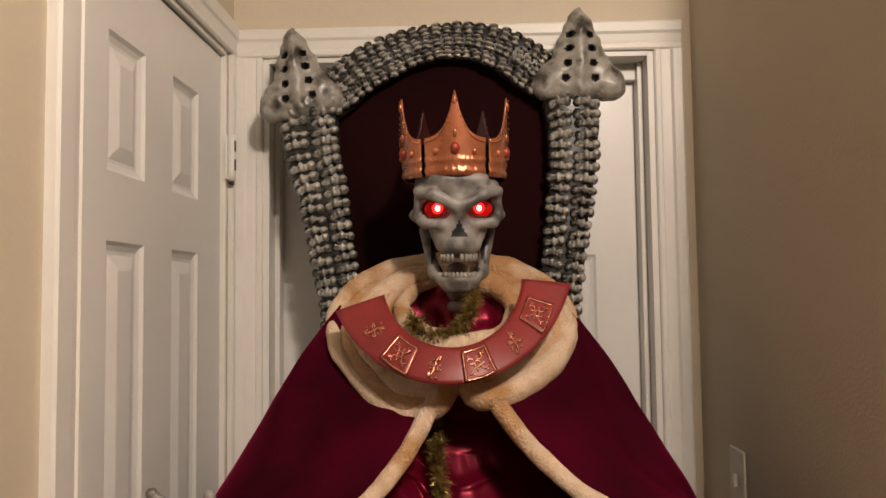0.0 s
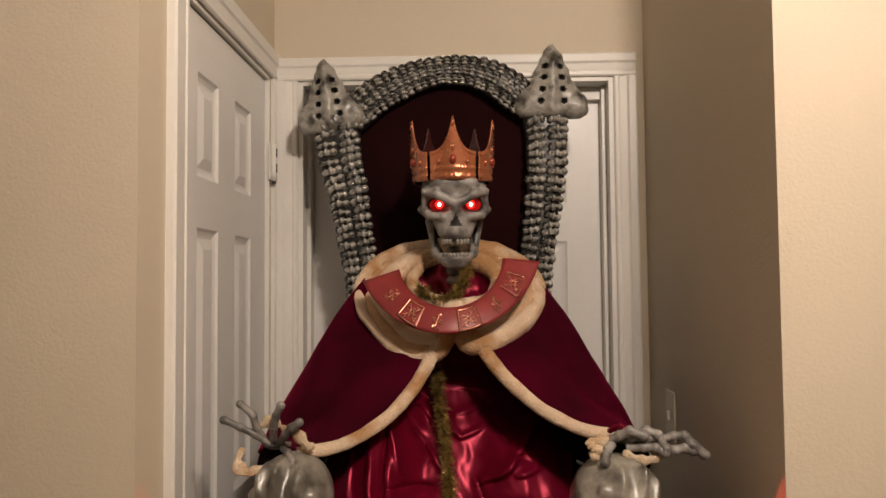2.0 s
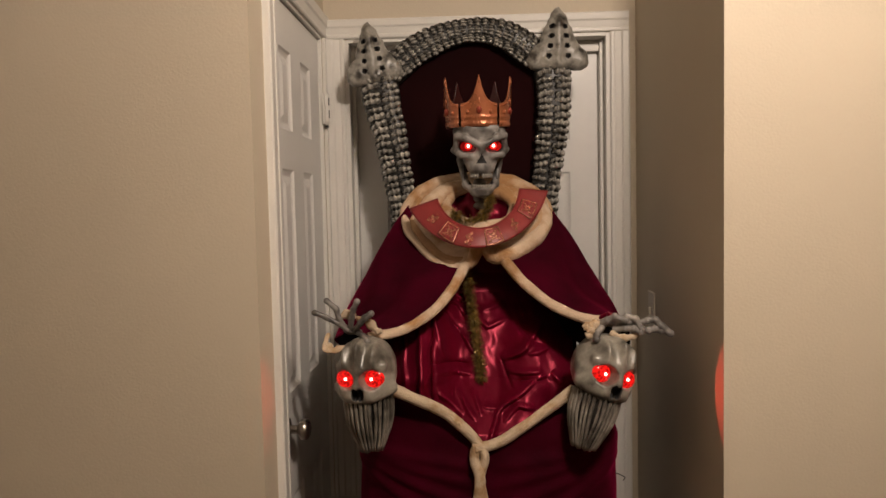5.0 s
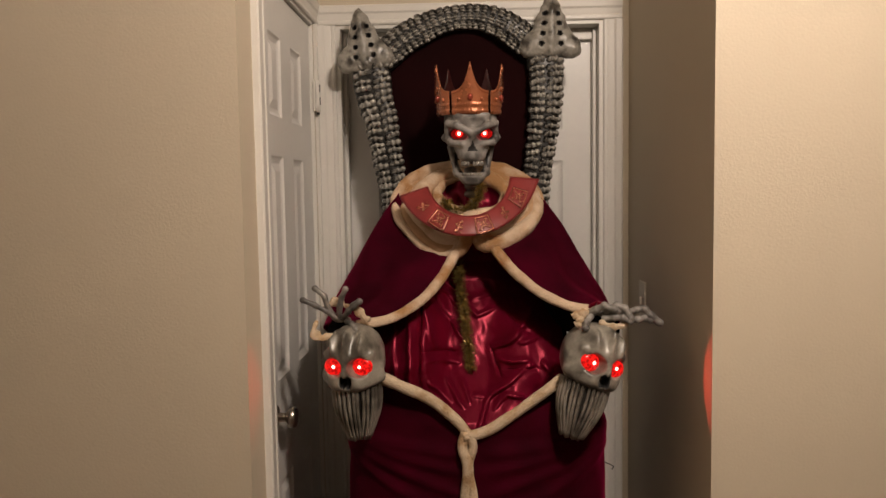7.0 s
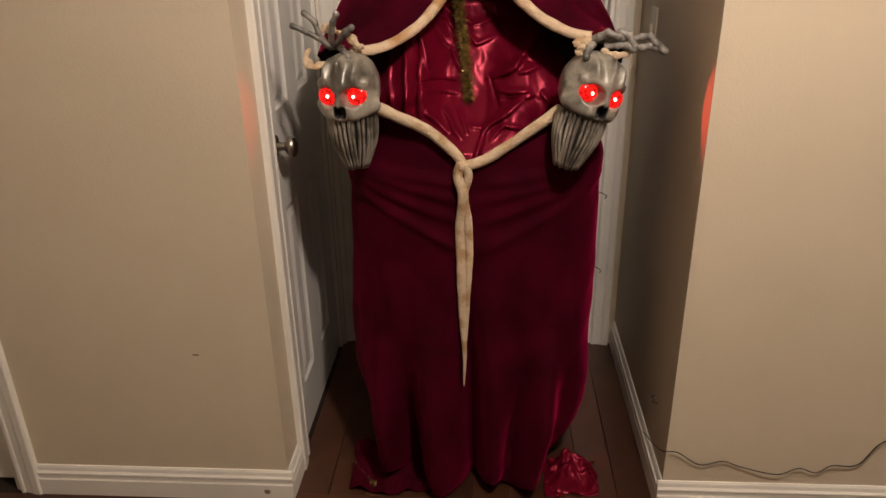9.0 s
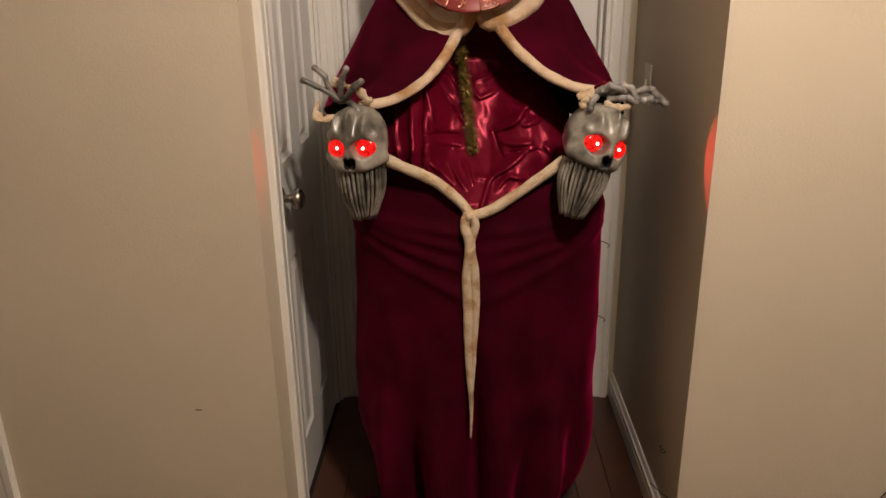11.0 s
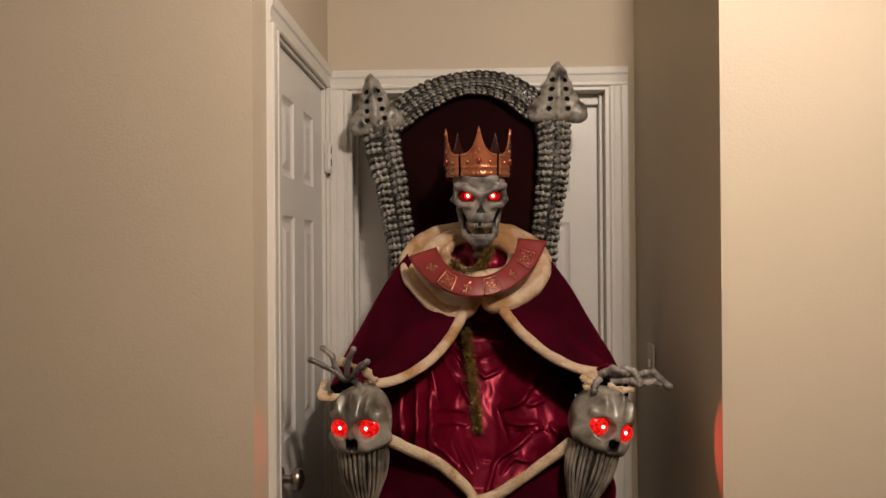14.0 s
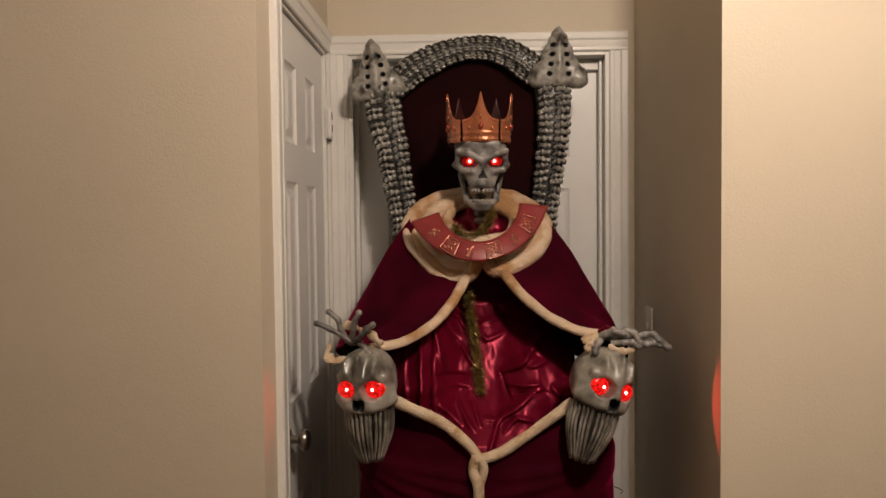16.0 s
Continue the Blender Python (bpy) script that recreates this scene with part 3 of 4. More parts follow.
def armrest_skull(at, turn, roll, seed):
    """A long grey skull with a ribbed beard at the end of an armrest; its front looks to -y."""
    def field(x, y, z):
        d = ball(x, y, z, (0, 0.046, 0.014), (0.067, 0.080, 0.078))
        d = melt(d, ball(x, y, z, (0, 0.022, -0.014), (0.066, 0.054, 0.042)), 0.024)
        for q in (-1, 1):
            d = melt(d, capsule(x, y, z, (q * 0.030, -0.016, -0.040), (q * 0.066, 0.020, -0.030), 0.012), 0.018)
            d = melt(d, capsule(x, y, z, (q * 0.010, -0.020, 0.024), (q * 0.056, 0.000, 0.027), 0.009), 0.014)
            d = melt(d, ball(x, y, z, (q * 0.034, 0.006, 0.050), (0.012, 0.034, 0.026)), 0.014)
        d = melt(d, ball(x, y, z, (0, -0.004, 0.054), (0.013, 0.034, 0.036)), 0.010)
        d = melt(d, ball(x, y, z, (0, -0.024, -0.016), (0.011, 0.018, 0.026)), 0.010)
        d = melt(d, ball(x, y, z, (0, -0.002, -0.044), (0.036, 0.030, 0.014)), 0.014)
        for q in (-1, 1):
            d = cut(d, capsule(x, y, z, (q * 0.020, -0.046, 0.036), (q * 0.022, -0.006, 0.094), 0.013), 0.004)
            d = cut(d, ball(x, y, z, (q * 0.034, -0.034, 0.000), (0.0275, 0.034, 0.0235)), 0.004)
            d = cut(d, ball(x, y, z, (q * 0.0065, -0.040, -0.034), (0.0075, 0.030, 0.015)), 0.003)
            d = cut(d, ball(x, y, z, (q * 0.084, 0.012, 0.016), (0.018, 0.030, 0.024)), 0.014)
        return d + 0.0008 * np.sin(x * 160 + seed) * np.sin(z * 130) * np.sin(y * 150)
    verts, quads = carve(field, (-0.095, -0.065, -0.075), (0.095, 0.140, 0.105), 0.0036)

    # The nose hole is coloured black to hold its own shade.
    def pick(c):
        return 1 if ((abs(c[0]) - 0.0065) / 0.0088) ** 2 + ((c[2] + 0.034) / 0.016) ** 2 < 1 and c[1] < 0.01 else 0
    m = pose(*at, 0, roll, turn)
    bm = bmesh.new()
    add_mesh(bm, verts, quads, m, pick)
    skull = wpart("armrest_skull", bm, [SKULL, PIT], throne, "glossy grey skull armrest end with a ribbed beard")
    # the beard: thin ribs that run together below, over a core blackened to shade their gaps
    waist = lambda z: float(np.interp(z, [-0.184, -0.165, -0.135, -0.10, -0.06, -0.03], [0.026, 0.033, 0.046, 0.055, 0.057, 0.055]))
    bm = bmesh.new()
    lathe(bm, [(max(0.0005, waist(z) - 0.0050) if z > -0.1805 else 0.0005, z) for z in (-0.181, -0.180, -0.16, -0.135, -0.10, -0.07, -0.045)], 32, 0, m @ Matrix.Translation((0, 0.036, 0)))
    part("beard_core", bm, WASH, skull, "black core that darkens the gaps between the ribs")
    rnd = random.Random(seed)
    for k in range(23):
        a = radians(-132 + 12 * k + rnd.uniform(-1.5, 1.5))
        lean = rnd.uniform(-0.05, 0.05)
        path = []
        for z in (-0.048, -0.070, -0.10, -0.13, -0.155, -0.184 + rnd.uniform(0, 0.006)):
            b = a + lean * math.sin((z + 0.04) * 30)
            path.append(m @ Vector((waist(z) * math.sin(b), 0.036 - waist(z) * math.cos(b), z)))
        bm = bmesh.new()
        tube(bm, path, lambda t: 0.0048 - 0.0016 * t, 10, 6, 0, 1.0, True, 0.25, k)
        part("rib", bm, SKULL, skull)
    for q in (-1, 1):
        bm = bmesh.new()
        blob(bm, m @ Vector((q * 0.0355, -0.009, 0)), (0.0245, 0.013, 0.0230), 0, 24, 14, m.to_3x3().to_4x4())
        part("eye_lens", bm, LENS, skull, "glowing red translucent eye")
        bm = bmesh.new()
        blob(bm, m @ Vector((q * 0.034 - 0.002 * q, -0.0222, 0.001)), (0.0040, 0.003, 0.0040), 0, 12, 8, m.to_3x3().to_4x4())
        # Emissive ring painting the small glow round the LED.
        ring = bmesh.ops.create_cone(bm, segments=20, radius1=0.0072, radius2=0.0055, depth=0.002, matrix=m @ pose(q * 0.033, -0.0212, 0.001, 90, 0, 0))
        for f in {f for v in ring["verts"] for f in v.link_faces}:
            f.material_index = 1
        part("led", bm, [LED, GLOW], skull, "bright pinkish red light point")
    return skull


armrest_skull((-0.187, 0.829, 1.094), -13, -2, 1)
armrest_skull((0.394, 0.828, 1.092), 25, 18, 2)

# ---- the seated skeleton: skull, neck and bony fingers in one mesh ----
def skull_field(x, y, z):
    d = ball(x, y, z, (0, 0.046, 0.038), (0.073, 0.102, 0.074))
    d = melt(d, ball(x, y, z, (0, -0.014, 0.036), (0.058, 0.040, 0.030)), 0.016)
    d = melt(d, ball(x, y, z, (0, -0.014, -0.030), (0.050, 0.050, 0.052)), 0.016)
    for q in (-1, 1):
        d = melt(d, ball(x, y, z, (q * 0.060, 0.006, 0.006), (0.014, 0.036, 0.032)), 0.012)
    d = melt(d, ball(x, y, z, (0, -0.036, -0.064), (0.037, 0.030, 0.021)), 0.012)
    for q in (-1, 1):
        d = cut(d, ball(x, y, z, (q * 0.036, -0.062, -0.004), (0.0265, 0.036, 0.0205)), 0.004)
        d = cut(d, ball(x, y, z, (q * 0.056, -0.032, -0.074), (0.015, 0.034, 0.027)), 0.006)
    # cheekbones, and heavy brows that slant down to the nose
    for q in (-1, 1):
        d = melt(d, capsule(x, y, z, (q * 0.030, -0.054, -0.030), (q * 0.056, -0.044, -0.026), 0.0085), 0.008)
        d = melt(d, capsule(x, y, z, (q * 0.056, -0.044, -0.026), (q * 0.073, 0.004, -0.014), 0.0095), 0.008)
        d = melt(d, capsule(x, y, z, (q * 0.009, -0.066, 0.002), (q * 0.042, -0.062, 0.020), 0.0100), 0.005)
        d = melt(d, capsule(x, y, z, (q * 0.042, -0.062, 0.020), (q * 0.067, -0.034, 0.024), 0.0085), 0.006)
        d = melt(d, capsule(x, y, z, (q * 0.066, -0.034, 0.026), (q * 0.070, -0.024, -0.014), 0.0065), 0.006)
        d = melt(d, ball(x, y, z, (q * 0.026, -0.050, 0.044), (0.022, 0.012, 0.012)), 0.012)
    d = melt(d, ball(x, y, z, (0, -0.060, -0.006), (0.009, 0.014, 0.019)), 0.008)
    jaw = ball(x, y, z, (0, -0.040, -0.132), (0.027, 0.020, 0.013))
    for q in (-1, 1):
        jaw = melt(jaw, capsule(x, y, z, (q * 0.014, -0.044, -0.130), (q * 0.040, -0.004, -0.110), 0.0110), 0.009)
        jaw = melt(jaw, capsule(x, y, z, (q * 0.040, -0.004, -0.110), (q * 0.056, 0.022, -0.040), 0.0100), 0.009)
    jaw = melt(jaw, ball(x, y, z, (0, -0.038, -0.120), (0.028, 0.026, 0.010)), 0.006)
    d = melt(d, jaw, 0.004)
    for q in (-1, 1):
        d = cut(d, capsule(x, y, z, (q * 0.0085, -0.080, -0.044), (q * 0.0012, -0.080, -0.022), 0.0062), 0.003)
        d = cut(d, capsule(x, y, z, (q * 0.0085, -0.050, -0.044), (q * 0.0012, -0.050, -0.022), 0.0062), 0.003)
        d = cut(d, ball(x, y, z, (q * 0.088, -0.026, 0.014), (0.012, 0.026, 0.016)), 0.010)
    d = cut(d, ball(x, y, z, (0, -0.054, -0.100), (0.033, 0.044, 0.011)), 0.003)
    return d + 0.0007 * np.sin(x * 210) * np.sin(z * 190 + 1) * np.sin(y * 160)


# Sockets, nose, mouth and cheek hollows get black for their inner shade.
def skull_pick(c):
    ax = abs(c[0])
    if ((ax - 0.036) / 0.0250) ** 2 + ((c[2] + 0.004) / 0.0190) ** 2 < 1 and c[1] > -0.052 and c[2] < 0.012 + 0.30 * (ax - 0.036):
        return 1
    if ax < 0.0150 - 0.55 * (c[2] + 0.050) and -0.0505 < c[2] < -0.0175 and c[1] < 0.0:
        return 1
    if ax < 0.034 and -0.109 < c[2] < -0.090:
        return 1
    if ((ax - 0.052) / 0.014) ** 2 + ((c[2] + 0.074) / 0.026) ** 2 < 1 and ax < 0.047:
        return 1
    return 0


bm = bmesh.new()
HEAD = pose(0.105, 1.205, 1.660, 5, 0, 3)
verts, quads = carve(skull_field, (-0.085, -0.085, -0.150), (0.085, 0.155, 0.140), 0.0034)
add_mesh(bm, verts, quads, HEAD, skull_pick)
# LED core, then an emissive disc and ring that paint its red bloom.
for q in (-1, 1):
    blob(bm, HEAD @ Vector((q * 0.0345, -0.037, -0.003)), (0.0042, 0.004, 0.0048), 3, 12, 8)
    blob(bm, HEAD @ Vector((q * 0.0355, -0.0300, -0.004)), (0.0215, 0.0035, 0.0155), 5, 16, 10)
    ring = bmesh.ops.create_cone(bm, segments=20, cap_ends=True, radius1=0.0092, radius2=0.0072, depth=0.002, matrix=HEAD @ pose(q * 0.0345, -0.0345, -0.003, 90, 0, 0))
    for f in {f for v in ring["verts"] for f in v.link_faces}:
        f.material_index = 4
for row, z, n, r, tall in ((0, -0.084, 10, 0.031, 0.0070), (1, -0.113, 10, 0.028, 0.0060)):
    for k in range(n):
        a = radians(-66 + 132 * k / (n - 1))
        if row == 0 and k == 4:
            continue
        blob(bm, HEAD @ Vector((r * math.sin(a), -0.030 - r * math.cos(a) + 0.0, z)), (0.0042, 0.0035, tall), 2, 8, 6, pose(0, 0, 0, 0, 0, math.degrees(a)))
for k in range(9):
    blob(bm, (0.102, 1.255 + 0.004 * k, 1.555 - 0.022 * k), (0.020, 0.020, 0.013), 0, 10, 7)


def finger(points, r=0.008):
    """One bony finger: knuckles along the points, thin shafts between them."""
    for a, b in zip(points, points[1:]):
        a, b = np.array(a), np.array(b)
        tube(bm, [a, a * 0.75 + b * 0.25, (a + b) / 2, a * 0.25 + b * 0.75, b], lambda t: r * (0.80 + 0.18 * (2 * t - 1) ** 2), 8, 8, 0, 1.0, True, 0.25)
        blob(bm, b.tolist(), (r * 0.98, r * 0.92, r * 0.94), 0, 8, 6)


# fingers raised like a claw over the western armrest
for pts in (
    [(-0.225, 0.885, 1.197), (-0.246, 0.868, 1.217), (-0.271, 0.862, 1.231), (-0.300, 0.858, 1.245)],
    [(-0.230, 0.885, 1.201), (-0.244, 0.868, 1.228), (-0.249, 0.860, 1.254), (-0.270, 0.856, 1.273)],
    [(-0.219, 0.885, 1.204), (-0.214, 0.866, 1.228), (-0.207, 0.856, 1.252), (-0.197, 0.852, 1.271)],
    [(-0.209, 0.885, 1.197), (-0.192, 0.862, 1.217), (-0.179, 0.854, 1.232), (-0.164, 0.850, 1.242)],
    [(-0.201, 0.880, 1.190), (-0.185, 0.856, 1.188), (-0.174, 0.838, 1.178)],
):
    finger(pts, 0.0082)
for k in range(4):
    tube(bm, [(-0.232 + 0.009 * k, 0.885, 1.198), (-0.224 + 0.007 * k, 0.92, 1.185), (-0.216 + 0.003 * k, 0.96, 1.180)], 0.0065, 8, 8)
# fingers lying flat over the eastern armrest, pointing to the wall
for pts in (
    [(0.372, 0.880, 1.203), (0.393, 0.862, 1.216), (0.409, 0.852, 1.226), (0.432, 0.848, 1.217)],
    [(0.415, 0.872, 1.206), (0.438, 0.858, 1.225), (0.456, 0.850, 1.219), (0.469, 0.845, 1.196)],
    [(0.409, 0.870, 1.192), (0.432, 0.854, 1.197), (0.451, 0.848, 1.197), (0.467, 0.845, 1.190)],
    [(0.452, 0.880, 1.200), (0.487, 0.866, 1.213), (0.504, 0.862, 1.215), (0.517, 0.860, 1.200), (0.538, 0.858, 1.183)],
    [(0.452, 0.878, 1.190), (0.490, 0.864, 1.190), (0.506, 0.862, 1.194), (0.519, 0.860, 1.190)],
    [(0.380, 0.872, 1.198), (0.366, 0.846, 1.186), (0.362, 0.832, 1.176)],
):
    finger(pts, 0.0098)
blob(bm, (0.440, 0.862, 1.214), (0.020, 0.014, 0.012), 0)
tube(bm, [(0.440, 0.878, 1.200), (0.40, 0.90, 1.203), (0.38, 0.96, 1.20)], 0.010, 8, 8)
skeleton = part("skeleton_figure", bm, [BONE, PIT, TOOTH, LED, GLOW, HALO])
tagged(skeleton, "grey plastic skeleton figure with glowing red eyes seated on the throne", "skeleton prop")

# ---- the crown ----
crown = thing("crown", "copper coloured plastic crown with five points", "crown", (0.100, 1.232, 1.708))
crown.rotation_euler = (radians(3), 0, radians(2))


def crown_top(a):
    """Height of the rim at the angle a from a point's middle, in degrees of 36."""
    return 0.062 + 0.070 * math.exp(-(abs(a) / 9.5) ** 1.25) + 0.006 * max(0.0, 1 - (a / 4) ** 2)


for k in range(5):
    mid = -90 + 72 * k

    def rim(u, v, mid=mid):
        a = -33.2 + 66.4 * u
        h = crown_top(a)
        z = h * v
        r = 0.0885 + 0.050 * z
        ridge = 0.0022 * (abs(z - 0.008) < 0.004) + 0.0018 * (abs(z - 0.026) < 0.003)
        t = radians(mid + a)
        return ((r + ridge) * math.cos(t), (r + 0.008 + ridge) * math.sin(t), z)

    bm = bmesh.new()
    sheet(bm, rim, 60, 22, 0.003)
    bm.normal_update()
    # Inward faces take the dark red, so the crown's inner shade is coloured in.
    for f in bm.faces:
        c = f.calc_center_median()
        if c.x * f.normal.x + c.y * f.normal.y < -0.02 * c.length:
            f.material_index = 1
    seg = part("segment", bm, [COPPER, INSIDE], crown)
    bm = bmesh.new()
    for i in range(-16, 17):
        a = i * 2.0
        h = crown_top(a) - 0.006
        t = radians(mid + a)
        r = 0.0905 + 0.050 * h
        blob(bm, (r * math.cos(t), (r + 0.008) * math.sin(t), h), (0.0016, 0.0016, 0.0016), 0, 6, 4)
    part("beading", bm, COPPER, seg)
    for a, z, size in ((0, 0.045, 0.010), (20, 0.040, 0.006), (-20, 0.040, 0.006), (0, 0.122, 0.004), (0, 0.070, 0.004)):
        bm = bmesh.new()
        t = radians(mid + a)
        r = 0.0895 + 0.050 * z
        blob(bm, (r * math.cos(t), (r + 0.008) * math.sin(t), z), (size * 0.75, size * 0.75, size if size > 0.005 else size * 2), 0, 12, 8)
        part("jewel", bm, JEWEL if size > 0.009 else COPPER, seg)
bm = bmesh.new()
sheet(bm, lambda u, v: (0.083 * math.cos(2 * math.pi * u), 0.091 * math.sin(2 * math.pi * u), 0.002 + 0.052 * v), 48, 2, 0.002, 0, True)
part("lining", bm, BLACK, crown, "black inner strap")


# ---- the robe, cape and trimmings ----
def ripple(x, y, z, f):
    return noise.noise(Vector((x * f, y * f, z * f)))


def ridge(x, z, a, b, width):
    """How near (x, z) is to the line from a to b, 1 on it."""
    ax, az, bx, bz = *a, *b
    t = max(0.0, min(1.0, ((x - ax) * (bx - ax) + (z - az) * (bz - az)) / ((bx - ax) ** 2 + (bz - az) ** 2)))
    d = math.hypot(x - ax - t * (bx - ax), z - az - t * (bz - az))
    return math.exp(-(d / width) ** 2)


BELT = [(-0.115, 0.870, 1.052), (-0.060, 0.862, 1.030), (0.000, 0.860, 1.002), (0.050, 0.858, 0.962), (0.082, 0.856, 0.926), (0.130, 0.858, 0.926), (0.180, 0.862, 0.955), (0.240, 0.866, 0.995), (0.315, 0.872, 1.050)]
belt_z = lambda x: float(np.interp(x, [p[0] for p in BELT], [p[2] for p in BELT]))

# folds of the satin: points on the fold, height (valleys below 0) and width
PLEATS = [([(-0.061, 1.192), (-0.057, 1.104), (-0.052, 0.990)], 0.015, 0.008), ([(-0.105, 1.165), (-0.101, 1.09), (-0.093, 1.020)], 0.008, 0.008),
          ([(-0.033, 1.200), (-0.035, 1.104), (-0.032, 0.975)], -0.020, 0.008), ([(-0.029, 1.218), (-0.017, 1.163), (0.001, 1.093)], 0.014, 0.011),
          ([(0.000, 1.244), (0.034, 1.221), (0.071, 1.18)], 0.012, 0.008), ([(0.02, 1.256), (0.083, 1.201)], 0.007, 0.005),
          ([(-0.013, 1.233), (0.022, 1.177), (0.055, 1.116)], -0.014, 0.009), ([(0.019, 1.17), (0.083, 1.097)], 0.008, 0.006)]
GATHERS = [([(-0.03, 1.087), (0.065, 1.073)], -0.011, 0.007), ([(-0.025, 1.068), (0.026, 1.061), (0.071, 1.049)], 0.010, 0.007),
           ([(0.083, 1.192), (0.115, 1.163), (0.167, 1.18)], 0.008, 0.006), ([(0.099, 1.203), (0.165, 1.221)], 0.007, 0.008),
           ([(0.143, 1.073), (0.214, 1.119), (0.265, 1.174)], 0.018, 0.010), ([(0.155, 1.06), (0.247, 1.066)], 0.011, 0.008),
           ([(0.149, 1.087), (0.173, 1.022)], -0.010, 0.006), ([(0.219, 1.105), (0.271, 1.116)], 0.009, 0.006)]
CRUMPLES = [([(0.25, 1.054), (0.181, 1.01), (0.134, 0.974), (0.112, 0.908)], 0.015, 0.007), ([(0.276, 1.061), (0.299, 1.032)], 0.010, 0.008),
            ([(-0.014, 1.024), (0.05, 0.971)], 0.011, 0.010), ([(0.033, 1.02), (0.079, 0.956)], 0.010, 0.007), ([(0.073, 1.017), (0.09, 0.965)], 0.008, 0.006),
            ([(0.093, 0.985), (0.14, 0.98)], 0.007, 0.006), ([(0.151, 0.951), (0.185, 0.988), (0.224, 0.98)], 0.009, 0.006),
            ([(0.193, 1.163), (0.258, 1.119)], -0.009, 0.007), ([(0.178, 1.039), (0.265, 1.047)], -0.009, 0.008)]
FOLDS = PLEATS + GATHERS + CRUMPLES


def fold_height(x, z):
    """The satin's relief: each fold is highest in its middle and dies away at its ends."""
    total = 0.0
    for line, h, w in FOLDS:
        near, along, n = 9.0, 0.0, len(line) - 1
        for i, ((ax, az), (bx, bz)) in enumerate(zip(line, line[1:])):
            t = max(0.0, min(1.0, ((x - ax) * (bx - ax) + (z - az) * (bz - az)) / ((bx - ax) ** 2 + (bz - az) ** 2)))
            d = math.hypot(x - ax - t * (bx - ax), z - az - t * (bz - az))
            if d < near:
                near, along = d, (i + t) / n
        if near < 4 * w:
            total += 1.45 * h * (0.1 + 0.9 * (4 * along * (1 - along)) ** 0.6) * math.exp(-(near / (0.8 * w)) ** 1.3)
    return total


def gown_front(u, v):
    z = 1.560 - 0.700 * v
    wide = float(np.interp(z, [1.20, 1.36, 1.44, 1.50, 1.56], [1.0, 0.85, 0.50, 0.36, 0.26]))
    x = 0.095 + (-0.245 + 0.490 * u) * wide
    y = float(np.interp(z, [0.86, 0.93, 0.98, 1.04, 1.10, 1.15, 1.22, 1.30, 1.38, 1.50, 1.56], [0.890, 0.910, 0.965, 1.035, 1.080, 1.115, 1.165, 1.210, 1.230, 1.280, 1.320]))
    ramp = lambda q: max(0.0, min(1.0, q)) ** 2 * (3 - 2 * max(0.0, min(1.0, q)))
    y -= 0.140 * ramp((0.05 - x) / 0.10) * ramp((z - 0.93) / 0.14) * ramp((1.36 - z) / 0.12)
    y -= 0.090 * ramp((x - 0.13) / 0.12) * ramp((z - 0.93) / 0.12) * ramp((1.22 - z) / 0.10)
    y += 1.5 * (x - 0.09) ** 2
    # the folds wander a little, and finer creases run beside them
    wx, wz = x + 0.006 * ripple(x, 4, z, 18), z + 0.006 * ripple(x, 9, z, 18)
    y -= fold_height(wx, wz)
    flow = noise.noise(Vector((wx * 13 + 8 * wz, wz * 6 - 5 * wx, 2.0)))
    fine = noise.noise(Vector((wx * 30 - 16 * wz, wz * 15 + 9 * wx, 7.0)))
    lower = 1.0 if -0.03 < x and z < 1.25 else 0.4
    crisp = noise.noise(Vector((wx * 60 + 30 * wz, wz * 24 - 20 * wx, 11.0)))
    y -= (0.015 * flow + 0.0035 * fine + 0.0016 * crisp) * lower + 0.006 * ripple(x, 3, z, 9)
    if z > 1.38:
        y += 0.010 * math.sin(70 * x + 20 * z) * min(1, (z - 1.38) / 0.05) + 0.012 * ripple(x, 2, z, 30)
    return (x, y, z)


bm = bmesh.new()
sheet(bm, gown_front, 220, 300, 0.003)
gown = part("satin_gown", bm, SATIN)
tagged(gown, "creased shiny crimson satin gown on the skeleton figure", "gown")


